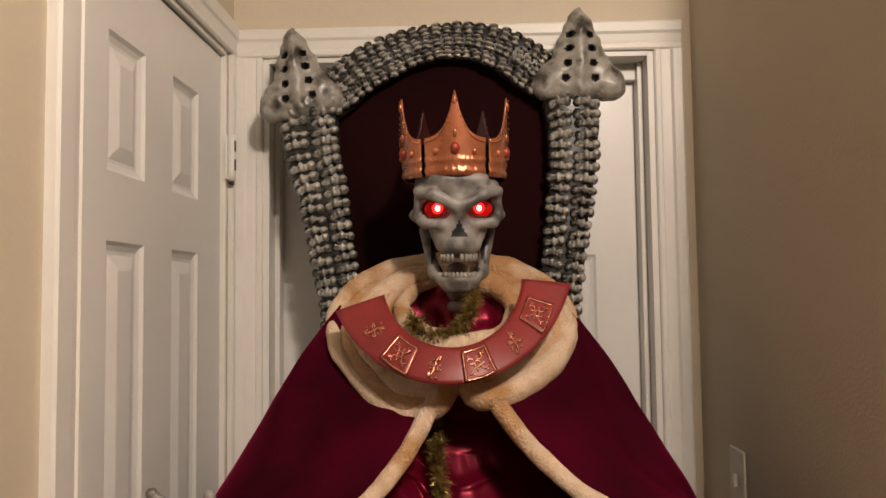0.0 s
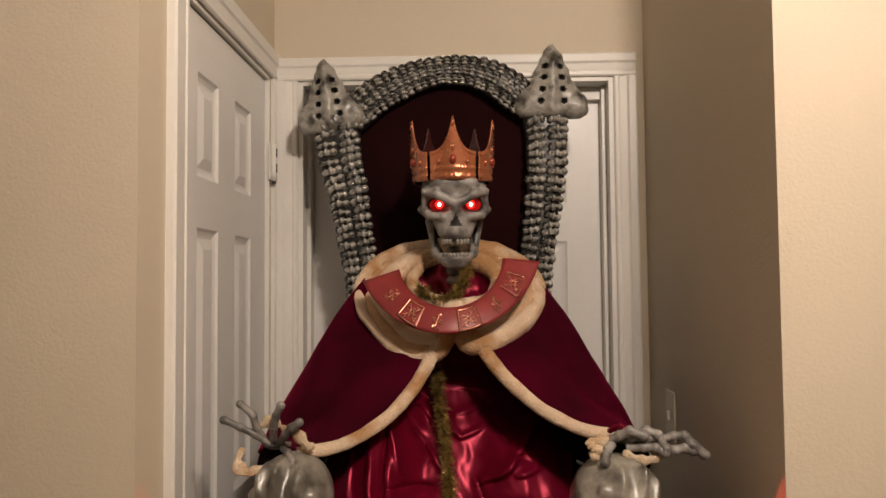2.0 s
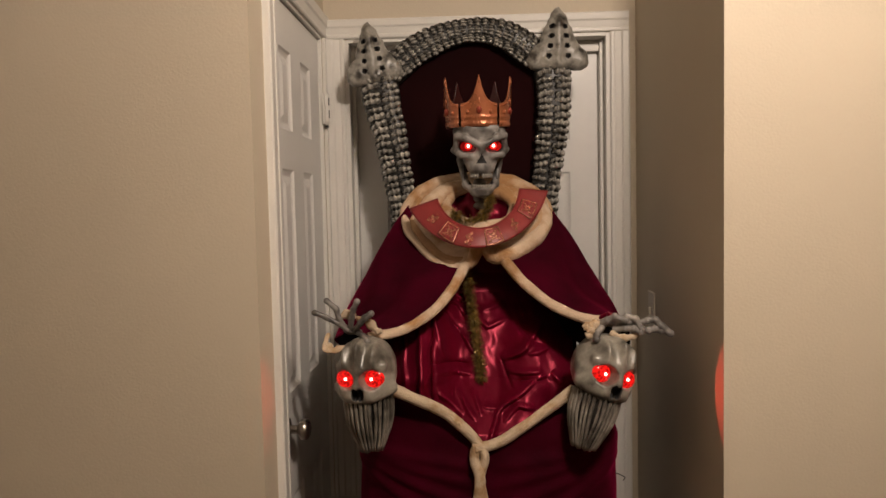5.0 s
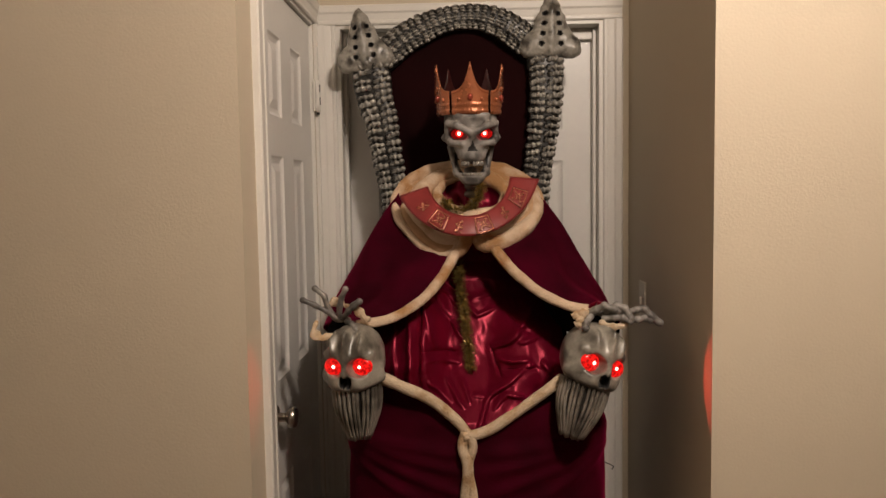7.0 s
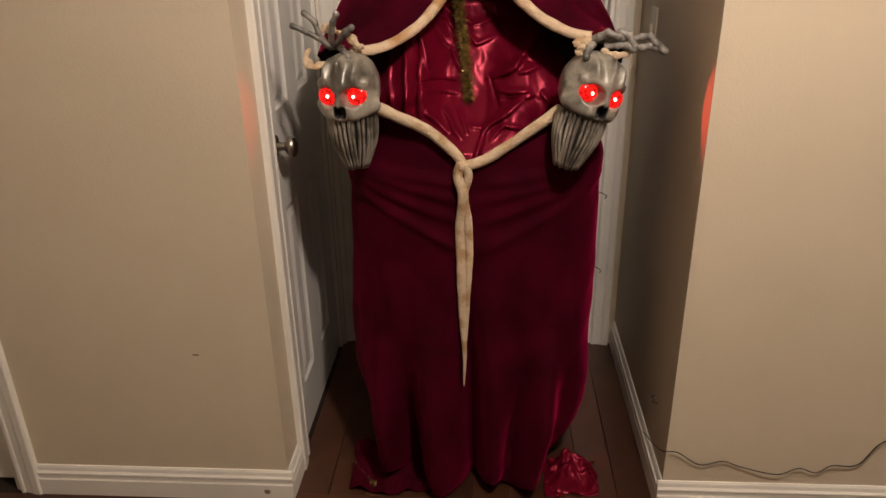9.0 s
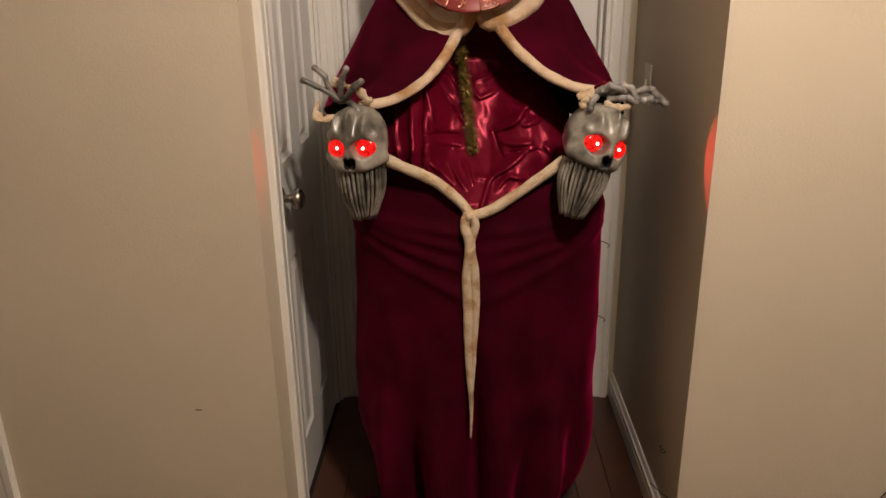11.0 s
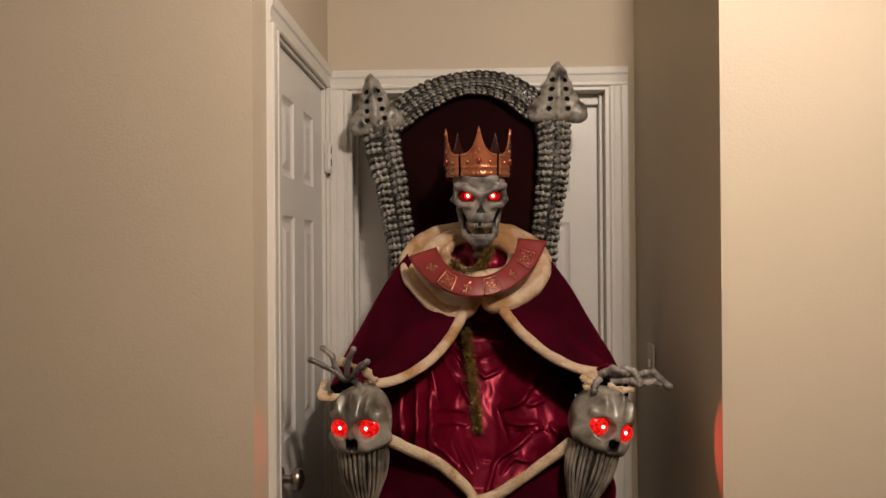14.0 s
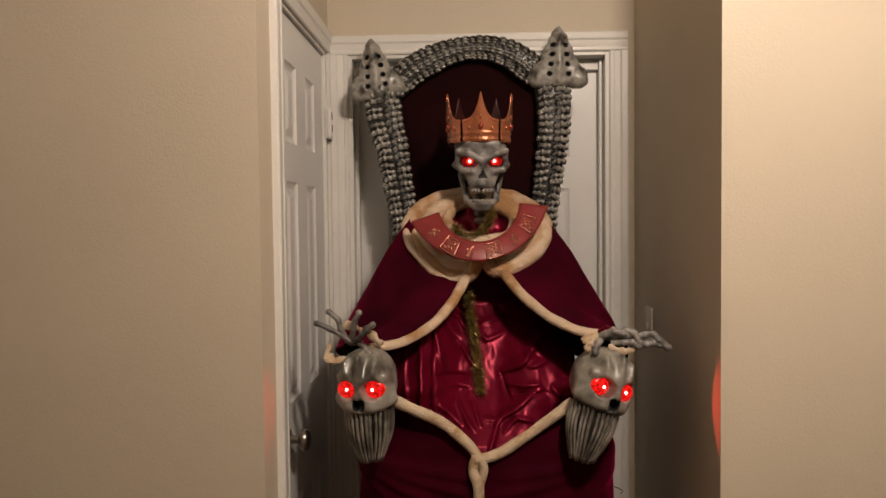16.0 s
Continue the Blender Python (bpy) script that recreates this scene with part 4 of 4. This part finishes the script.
def skirt_side(u, v):
    """u runs round from the back over the west, front and east; v from the floor up."""
    a = 2 * math.pi * u
    cx = 0.108
    z = 0.012 + 1.05 * v
    half = float(np.interp(z, [0.0, 0.05, 0.12, 0.2, 0.3, 0.45, 0.9, 1.06], [0.215, 0.250, 0.290, 0.318, 0.338, 0.342, 0.335, 0.330]))
    front = float(np.interp(z, [0.0, 0.06, 0.15, 0.35, 0.6, 0.85, 0.94, 1.06], [0.780, 0.770, 0.780, 0.815, 0.845, 0.862, 0.868, 0.885]))
    back = 1.36
    my, hy = (front + back) / 2, (back - front) / 2
    c, s = math.cos(a), math.sin(a)
    k = 2.9
    r = (abs(c) ** k + abs(s) ** k) ** (-1 / k)
    x, y = cx + half * r * s, my + hy * r * c
    if c < 0:
        z = min(z, belt_z(x) - 0.004 + 0.02 * (1 - abs(c)))
    # drape: hanging folds below, swags from the belt above, a gathered middle
    low = max(0.0, 1 - z / 0.75)
    f = 0.030 * min(1.0, low * 1.6) * math.sin(15 * (x - cx) / 0.3 + 1.6 * ripple(x, 0, z, 2.5)) * (0.4 + abs(ripple(x, 8, 0, 5)) * 1.6) + 0.030 * low * ripple(x, 5, z * 0.3, 13)
    for q in (-1, 1):
        for d in (0.055, 0.10, 0.16, 0.24):
            top = belt_z(cx + q * 0.02) + 0.012
            sag = top - d - 0.02 + 0.55 * d * ((abs(x - cx - 0.0)) / 0.25)
            if (x - cx) * q > 0:
                f += 0.011 * math.exp(-((z - sag) / 0.014) ** 2) * min(1, abs(x - cx) / 0.06)
    g = 0.060 * ridge(x, z, (-0.215, 0.70), (-0.115, 0.06), 0.045) + 0.065 * ridge(x, z, (0.400, 0.70), (0.250, 0.06), 0.050)
    g += 0.055 * ridge(x, z, (-0.050, 0.60), (0.040, 0.03), 0.045) - 0.060 * ridge(x, z, (0.092, 0.75), (0.112, 0.02), 0.022) + 0.035 * ridge(x, z, (0.150, 0.60), (0.170, 0.05), 0.030)
    g -= 0.034 * ridge(x, z, (-0.150, 0.70), (-0.055, 0.05), 0.024) + 0.036 * ridge(x, z, (0.330, 0.70), (0.205, 0.05), 0.024)
    f += 1.4 * g * max(0.0, min(1.0, (0.62 - z) / 0.42)) ** 1.3
    f += 0.006 * ripple(x, y, z, 16)
    return (x + f * s * 0.4, y + f * c if c > 0 else y - f * abs(c) ** 0.3, z)


bm = bmesh.new()
sheet(bm, skirt_side, 220, 120, 0, 0, True)
skirt = part("velvet_robe", bm, VELVET)
tagged(skirt, "dark crimson velvet robe falling in folds to the floor", "robe")


# cape: two lofted halves, each from its front edge over the shoulder to the back
CAPE = {
    "west": ([(0.084, 1.120, 1.395), (0.040, 1.060, 1.300), (-0.018, 0.985, 1.232), (-0.095, 0.925, 1.190), (-0.175, 0.885, 1.182)],
             [(-0.100, 1.230, 1.490), (-0.160, 1.195, 1.410), (-0.212, 1.140, 1.310), (-0.262, 1.110, 1.215), (-0.290, 1.080, 1.130)],
             [(-0.060, 1.350, 1.530), (-0.110, 1.360, 1.420), (-0.150, 1.370, 1.310), (-0.190, 1.375, 1.200), (-0.215, 1.375, 1.100)]),
    "east": ([(0.128, 1.120, 1.395), (0.195, 1.055, 1.305), (0.262, 0.985, 1.248), (0.335, 0.940, 1.214), (0.402, 0.915, 1.206)],
             [(0.285, 1.230, 1.490), (0.342, 1.195, 1.410), (0.392, 1.140, 1.310), (0.440, 1.110, 1.220), (0.478, 1.080, 1.140)],
             [(0.250, 1.350, 1.530), (0.290, 1.360, 1.420), (0.330, 1.370, 1.310), (0.365, 1.375, 1.200), (0.390, 1.375, 1.100)]),
}
cape = thing("cape", "crimson velvet shoulder cape edged with tan plush trim", "cape", (0.105, 1.15, 1.15))
for side, (edge, flank, rear) in CAPE.items():
    e, f, r = (spline(c, 60) for c in (edge, flank, rear))
    sgn = -1 if side == "west" else 1

    def half(u, v, e=e, f=f, r=r, sgn=sgn):
        i = min(59.999, v * 60)
        k, t = int(i), i - int(i)
        a, b, c = (q[k] * (1 - t) + q[k + 1] * t for q in (e, f, r))
        if u < 0.6:
            w = u / 0.6
            ctrl = np.array((b[0] * 0.86 + a[0] * 0.14, a[1] * 0.60 + b[1] * 0.40 + 0.03 * (1 - v), (a[2] + b[2]) / 2 + 0.030 * v))
            p = a * (1 - w) ** 2 + 2 * ctrl * w * (1 - w) + b * w * w
        else:
            w = (u - 0.6) / 0.4
            ctrl = np.array((b[0] + sgn * 0.004, b[1] * 0.4 + c[1] * 0.6, (b[2] + c[2]) / 2))
            p = b * (1 - w) ** 2 + 2 * ctrl * w * (1 - w) + c * w * w
        amp = 0.004 + 0.013 * v
        n = amp * math.sin(13 * u + 2.5 * ripple(u, 0, v, 2.5) + (0 if sgn > 0 else 1.4)) * min(1, u * 5) + 0.006 * ripple(*p, 14) * min(1, u * 6)
        return (p[0] + sgn * n * 0.5 * u, p[1] - n, p[2] + 0.3 * n)

    bm = bmesh.new()
    sheet(bm, half, 90, 70, 0.004)
    wpart("cape_half", bm, VELVET, cape, "crimson velvet half of the cape")
    bm = bmesh.new()
    tube(bm, [p + np.array((0, -0.004, 0)) for p in edge], lambda t: 0.0145 - 0.003 * t, 70, 14, 0, 0.75, True, 0.14)
    wpart("cape_trim", bm, FUR, cape, "tan and cream plush edging")
bm = bmesh.new()
for k in range(5):
    tube(bm, [(0.385 + 0.004 * k, 0.915, 1.208), (0.394 + 0.003 * k, 0.900 - 0.003 * k, 1.222 + 0.005 * math.sin(2.1 * k)), (0.404 + 0.005 * k, 0.894, 1.226 - 0.006 * k)], lambda t: 0.0062 + 0.002 * math.sin(7 * t + k), 12, 8, 0, 0.5, True, 0.6, k)
wpart("corner_tassel", bm, SATIN, cape, "bunched crimson satin at the cape corner")

# plush collar ring: thick folded roll, low in front and high behind
collar = thing("fur_collar", "thick cream and tan plush collar round the neck", "fur collar", (0.09, 1.2, 1.33))


def neck_ring(a, f, seed):
    """A point round the neck, at the part f of the way from the inner to the outer rim; the plush parts in front."""
    sn, cs = math.sin(a), math.cos(a)
    lobe = 0.040 * math.exp(-((a - 1.14 * math.pi) / 0.42) ** 2) + 0.012 * math.exp(-((a - 0.84 * math.pi) / 0.30) ** 2) - 0.052 * math.exp(-((a - 0.985 * math.pi) / 0.085) ** 2)
    inner = np.array((0.098 + 0.088 * sn, 1.240 + 0.068 * cs, 1.488 + 0.052 * cs))
    outer = np.array((0.094 + 0.212 * sn, 1.225 + 0.135 * cs, 1.462 + 0.112 * cs - lobe))
    return inner + (outer - inner) * (f + 0.05 * ripple(cs, sn, seed, 2.3))


bm = bmesh.new()
sheet(bm, lambda u, v: neck_ring(2 * math.pi * u, 0.02 + 0.92 * v, 3.0) + np.array((0, 0.012, 0)), 120, 10, 0.012, 0, True)
wpart("plush_band", bm, FUR, collar, "wide cream plush band with tan patches")
# rolled folds that wander across the band and overlap, tan in the creases
for f, thick, sway, turn, mat in ((0.06, 0.017, 0.05, 0.4, FUR), (0.22, 0.017, 0.10, 2.0, FUR), (0.36, 0.017, 0.13, 3.4, FUR), (0.50, 0.018, 0.15, 4.6, FUR), (0.64, 0.018, 0.14, 5.8, FUR), (0.78, 0.018, 0.11, 1.0, FUR), (0.92, 0.017, 0.05, 2.6, FUR),
                                  (0.29, 0.014, 0.13, 2.7, TAN), (0.57, 0.015, 0.14, 5.2, TAN), (0.86, 0.014, 0.09, 0.8, TAN)):
    ring = [neck_ring(2 * math.pi * k / 72, f + sway * math.sin(2 * math.pi * k / 72 + turn), f * 9) + np.array((0, -0.006 - 0.007 * math.sin(4 * math.pi * k / 72 + turn), 0)) for k in range(73)]
    bm = bmesh.new()
    tube(bm, ring, lambda t: thick * (1 + 0.28 * math.sin(2 * math.pi * t * 2 + turn)), 144, 14, 0, 1.0, True, 0.16, turn)
    wpart("plush_fold", bm, mat, collar, "rolled tan plush fold" if mat is TAN else "rolled cream plush fold")

# red vinyl breast collar with bronze reliefs
breast = thing("breast_collar", "curved red vinyl collar with bronze relief plaques", "collar", (0.095, 1.13, 1.39))
MID = (0.095, 1.545)


def on_collar(phi, r, lift=0.0):
    a = radians(phi)
    x, z = MID[0] - r * math.cos(a), MID[1] - r * math.sin(a)
    y = 1.166 - 0.115 * math.sin(a) ** 1.3 - 0.55 * (r - 0.115) * math.sin(a) - lift
    return (x, y, z)


def flare(phi):
    return 0.163 + 0.028 * (abs(phi - 97) / 75) ** 2


bm = bmesh.new()
sheet(bm, lambda u, v: on_collar(18 + 156 * u, 0.114 + (flare(18 + 156 * u) - 0.114) * v, 0.003 * math.sin(v * math.pi)), 64, 8, 0.005)
wpart("band", bm, VINYL, breast)


def stroke(bm, phi, mid_r, points, lift, thick):
    """A raised line on the collar; points are in metres along and across the band."""
    path = [on_collar(phi + math.degrees(u / mid_r), mid_r + v, lift) for u, v in points]
    tube(bm, path, thick, 4 * len(path), 5, 0, 1.0, True, 0.35, phi)


rnd = random.Random(5)
for phi, big in ((36, 0), (58, 1), (80, 0), (106, 1), (132, 0), (154, 1)):
    mid_r = (0.114 + flare(phi)) / 2
    bm = bmesh.new()
    if big:
        half = 0.0215
        sheet(bm, lambda u, v: on_collar(phi + math.degrees(half * (2 * u - 1) / mid_r), mid_r + half * (2 * v - 1), 0.0085 + 0.002 * math.sin(u * math.pi) * math.sin(v * math.pi)), 8, 8, 0.003)
        for f in bm.faces:
            f.material_index = 1
        e = half * 0.9
        for a, b in (((-e, -e), (e, -e)), ((e, -e), (e, e)), ((e, e), (-e, e)), ((-e, e), (-e, -e))):
            stroke(bm, phi, mid_r, [a, ((a[0] + b[0]) / 2, (a[1] + b[1]) / 2), b], 0.0135, 0.0017)
        for k in range(4):
            a0 = math.pi / 2 * k + 0.4
            cu, cv = 0.0098 * math.cos(a0), 0.0098 * math.sin(a0)
            stroke(bm, phi, mid_r, [(cu + (0.0062 - 0.0008 * i) * math.cos(a0 + i), cv + (0.0062 - 0.0008 * i) * math.sin(a0 + i)) for i in range(6)], 0.0145, 0.0016)
            blob(bm, on_collar(phi + math.degrees(0.0165 * math.cos(a0 + 0.4) / mid_r), mid_r + 0.0165 * math.sin(a0 + 0.4), 0.0140), (0.0026, 0.0026, 0.0026), 0, 6, 4)
        stroke(bm, phi, mid_r, [(0.0042 * math.cos(i * 0.9), 0.0042 * math.sin(i * 0.9)) for i in range(8)], 0.0150, 0.0018)
    else:
        for k in range(4):
            a0 = math.pi / 2 * k + 0.2
            far = 0.0165 if k % 2 else 0.0105
            cu, cv = far * 0.62 * math.cos(a0), far * 0.62 * math.sin(a0)
            stroke(bm, phi, mid_r, [(0, 0), (cu, cv), (far * math.cos(a0 + 0.25), far * math.sin(a0 + 0.25)), (cu + 0.004 * math.cos(a0 + 2), cv + 0.004 * math.sin(a0 + 2))], 0.0095, 0.0018)
            for i in range(3):
                blob(bm, on_collar(phi + math.degrees(far * rnd.uniform(0.4, 1.0) * math.cos(a0 + 0.5 * i - 0.5) / mid_r), mid_r + far * rnd.uniform(0.5, 1.0) * math.sin(a0 + 0.5 * i - 0.5), 0.0095), (0.0022, 0.0026, 0.0022), 0, 6, 4)
    wpart("plaque", bm, [BRONZE, VINYL], breast, "bronze square relief" if big else "small bronze cluster")


# gold tinsel: many short bent strands round a path
def tinsel(name, points, radius, count, label, seed, parent=None):
    rnd = random.Random(seed)
    path = spline(points, 200)
    bm = bmesh.new()
    for _ in range(count):
        p = path[rnd.randrange(201)]
        d = Vector((rnd.gauss(0, 1), rnd.gauss(-0.35, 0.8), rnd.gauss(0, 1))).normalized()
        side = d.orthogonal().normalized() * rnd.uniform(0.0004, 0.0008)
        a = Vector(p.tolist())
        b = a + d * radius * rnd.uniform(0.35, 1.0)
        c = b + (d + Vector((rnd.gauss(0, 0.6), rnd.gauss(0, 0.6), rnd.gauss(-0.3, 0.6)))) * radius * 0.35
        v = [bm.verts.new(q) for q in (a - side, a + side, b + side, b - side, c)]
        bm.faces.new((v[0], v[1], v[2], v[3]))
        bm.faces.new((v[3], v[2], v[4]))
    ob = part(name, bm, GOLD, parent)
    return tagged(ob, label, "" if parent else "tinsel", "", "stuff")


tinsel("tinsel_strip", [(0.066, 1.150, 1.312), (0.070, 1.130, 1.248), (0.080, 1.095, 1.178), (0.091, 1.050, 1.098), (0.096, 1.015, 1.040)], 0.017, 2600, "gold tinsel strip hanging down the satin gown", 1, gown)
tinsel("tinsel_garland", [(0.030, 1.150, 1.475), (0.045, 1.150, 1.452), (0.075, 1.145, 1.445), (0.105, 1.145, 1.458), (0.126, 1.155, 1.488), (0.132, 1.170, 1.515)], 0.017, 1700, "gold tinsel garland round the neck opening", 2, gown)

# plush belt rope with a knot and a long hanging tail
belt = thing("plush_belt", "cream plush rope belt tied with a long hanging tail", "belt", (0.085, 0.86, 0.93))
bm = bmesh.new()
tube(bm, BELT[:5] + [(0.092, 0.852, 0.900)], lambda t: 0.0155 - 0.004 * t, 60, 14, 0, 0.9, True, 0.12)
wpart("rope", bm, PLUSH, belt)
bm = bmesh.new()
tube(bm, [(0.075, 0.846, 0.915)] + BELT[5:], lambda t: 0.0125 + 0.001 * t, 60, 14, 0, 0.9, True, 0.12)
wpart("rope", bm, PLUSH, belt)
bm = bmesh.new()
tube(bm, [(0.082, 0.848, 0.925), (0.073, 0.846, 0.890), (0.086, 0.840, 0.845), (0.078, 0.846, 0.76), (0.080, 0.842, 0.66), (0.082, 0.834, 0.52), (0.088, 0.822, 0.40), (0.086, 0.808, 0.312)], lambda t: 0.0125 * (1 - 0.85 * max(0, t - 0.6) / 0.4), 80, 12, 0, 0.8, True, 0.15)
wpart("tail", bm, PLUSH, belt)
bm = bmesh.new()
tube(bm, [(0.090, 0.846, 0.922), (0.098, 0.846, 0.890), (0.086, 0.850, 0.845), (0.097, 0.846, 0.77), (0.100, 0.844, 0.68), (0.096, 0.838, 0.56), (0.091, 0.828, 0.44)], lambda t: 0.0115 * (1 - 0.7 * max(0, t - 0.6) / 0.4), 80, 12, 0, 0.8, True, 0.15, 3)
wpart("tail", bm, PLUSH, belt)

# sleeves with torn plush cuffs
for side, pts, cuffs in (
    ("west", [(-0.110, 1.22, 1.26), (-0.165, 1.08, 1.17), (-0.210, 0.96, 1.150), (-0.220, 0.905, 1.160)],
     [[(-0.272, 0.880, 1.192), (-0.277, 0.866, 1.170), (-0.258, 0.858, 1.154), (-0.231, 0.862, 1.163)], [(-0.204, 0.880, 1.228), (-0.178, 0.868, 1.222), (-0.155, 0.866, 1.200), (-0.142, 0.872, 1.192)], [(-0.262, 0.890, 1.215), (-0.238, 0.892, 1.232), (-0.220, 0.892, 1.238), (-0.206, 0.890, 1.226)]]),
    ("east", [(0.300, 1.22, 1.26), (0.350, 1.08, 1.17), (0.402, 0.96, 1.155), (0.420, 0.890, 1.168)],
     [[(0.395, 0.880, 1.212), (0.360, 0.862, 1.206), (0.332, 0.852, 1.204)], [(0.338, 0.854, 1.203), (0.350, 0.848, 1.192), (0.344, 0.846, 1.176)], [(0.398, 0.862, 1.186), (0.430, 0.850, 1.176), (0.466, 0.856, 1.183)]]),
):
    sleeve = thing("sleeve", "dark sleeve with a torn cream plush cuff", "sleeve", pts[-1])
    # The black of the tubes also paints the dark underside of the cape.
    bm = bmesh.new()
    tube(bm, pts, lambda t: 0.036 - 0.002 * t, 24, 18, 0, 1.0, True, 0.15)
    wpart("cloth", bm, BLACK, sleeve)
    for c in cuffs:
        bm = bmesh.new()
        tube(bm, c, lambda t: 0.0105 - 0.006 * abs(2 * t - 1) + 0.002 * math.sin(17 * t), 24, 12, 0, 0.45, True, 0.5, 5)
        wpart("cuff", bm, PLUSH, sleeve)


# ---- on the floor ----
def crumple(u, v):
    x, y = 0.312 + 0.148 * u, 0.745 + 0.155 * v
    r = math.hypot((u - 0.5) * 2, (v - 0.5) * 2)
    h = max(0.0, 1 - r ** 2) * 0.050 + 0.040 * (0.5 + ripple(x, y, 0, 24)) * max(0.1, 1.2 - r) + 0.012 * ripple(x, y, 3, 60)
    e = 0.018 * ripple(u * 0.1, v * 0.1, 8, 30)
    return (x + e, y + 0.018 * ripple(x, y, 4, 30), max(0.003, h))


bm = bmesh.new()
sheet(bm, crumple, 46, 46, 0.003)
tagged(part("satin_scrap", bm, SATIN), "crumpled crimson satin rosette lying on the floor", "cloth")


def hem(u, v):
    x, y = -0.235 + 0.29 * u, 0.735 + 0.16 * v + 0.05 * (u - 0.4) ** 2
    h = 0.004 + 0.060 * v ** 1.2 * (1 - 0.4 * abs(u - 0.5)) + 0.016 * abs(ripple(x, y, 1, 18)) + 0.010 * math.sin(u * 14) ** 2
    return (x, y + 0.02 * ripple(x, y, 6, 12), h)


bm = bmesh.new()
sheet(bm, hem, 60, 30, 0.003)
hem_part = part("hem", bm, VELVET, skirt, "loose crimson velvet hem spread on the floor")
tinsel("tinsel_hem", [(-0.232, 0.845, 0.03), (-0.205, 0.800, 0.02), (-0.165, 0.755, 0.012)], 0.010, 420, "gold tinsel edge on the loose hem", 4, hem_part)

wire = thing("wire", "thin black wire running along the wall above the baseboard", "wire", (0.7, 0.70, 0.15))
bm = bmesh.new()
tube(bm, [(0.596, 0.900, 0.106), (0.596, 0.780, 0.160), (0.602, 0.702, 0.198), (0.640, 0.700, 0.195), (0.699, 0.700, 0.158), (0.757, 0.702, 0.169), (0.803, 0.702, 0.153), (0.894, 0.696, 0.136), (0.950, 0.700, 0.154), (0.996, 0.700, 0.141), (1.030, 0.700, 0.165), (1.093, 0.700, 0.170), (1.136, 0.700, 0.238), (1.20, 0.702, 0.262), (1.30, 0.702, 0.300)], 0.0016, 160, 6)
wpart("lead", bm, WIRE, wire)
bm = bmesh.new()
tube(bm, [(0.600, 0.838, 0.272), (0.590, 0.824, 0.280), (0.602, 0.808, 0.270), (0.592, 0.822, 0.265), (0.603, 0.842, 0.258)], 0.0016, 20, 6)
wpart("twist_tie", bm, WIRE, wire)
for z in (0.80, 0.585):
    tie = thing("twist_tie", "short bent black wire end sticking out of the throne", "wire tie", (0.45, 1.0, z), "wire ends")
    bm = bmesh.new()
    tube(bm, [(-0.03, 0.02, 0), (-0.001, -0.02, -0.002), (0.004, -0.022, -0.007), (-0.001, -0.024, -0.012)], 0.0013, 14, 6)
    part("strand", bm, WIRE, tie)

# ---- marks ----
SCUFF = material("grey_scuff", (0.22, 0.18, 0.13), 0.8, vary=0.3, grain=200, bump=0.1)
for at, size, label in (((-0.592, YF + 0.0005, 0.459), (0.011, 0.0012, 0.0028), "small grey scuff on the beige wall"), ((-0.452, YF - 0.0125, 0.030), (0.010, 0.0012, 0.009), "dark chip in the white baseboard")):
    bm = bmesh.new()
    blob(bm, at, size, 0, 12, 8)
    tagged(part("scuff_mark", bm, SCUFF), label, "mark", "wall marks")

# ---- floor planks ----
rnd = random.Random(11)


def plank_mesh(l, w):
    bm = bmesh.new()
    box(bm, (0, 0, -0.006), (l, w, 0.0), 0.0012)
    me = bpy.data.meshes.new("plank")
    bm.to_mesh(me)
    bm.free()
    me.materials.append(WOOD)
    return me


LONG, SHORT = plank_mesh(1.198, 0.1185), plank_mesh(0.838, 0.0985)
for i in range(10):
    ob = new("plank", SHORT)
    ob.parent, ob.matrix_basis = floor, pose(XL + 0.0995 + 0.1 * i + 0.0, YF + 0.016, 0, 0, 0, 90)
for j in range(41):
    x = W0 - rnd.uniform(0, 1.1)
    while x < W1:
        ob = new("plank", LONG)
        ob.parent, ob.matrix_basis = floor, pose(x, YF - 0.010 - 0.12 * (j + 1), 0)
        x += 1.2
bar("threshold", (XL, YF - 0.008, -0.006), (XR, YF + 0.014, 0.003), WOOD, floor, 0.002)
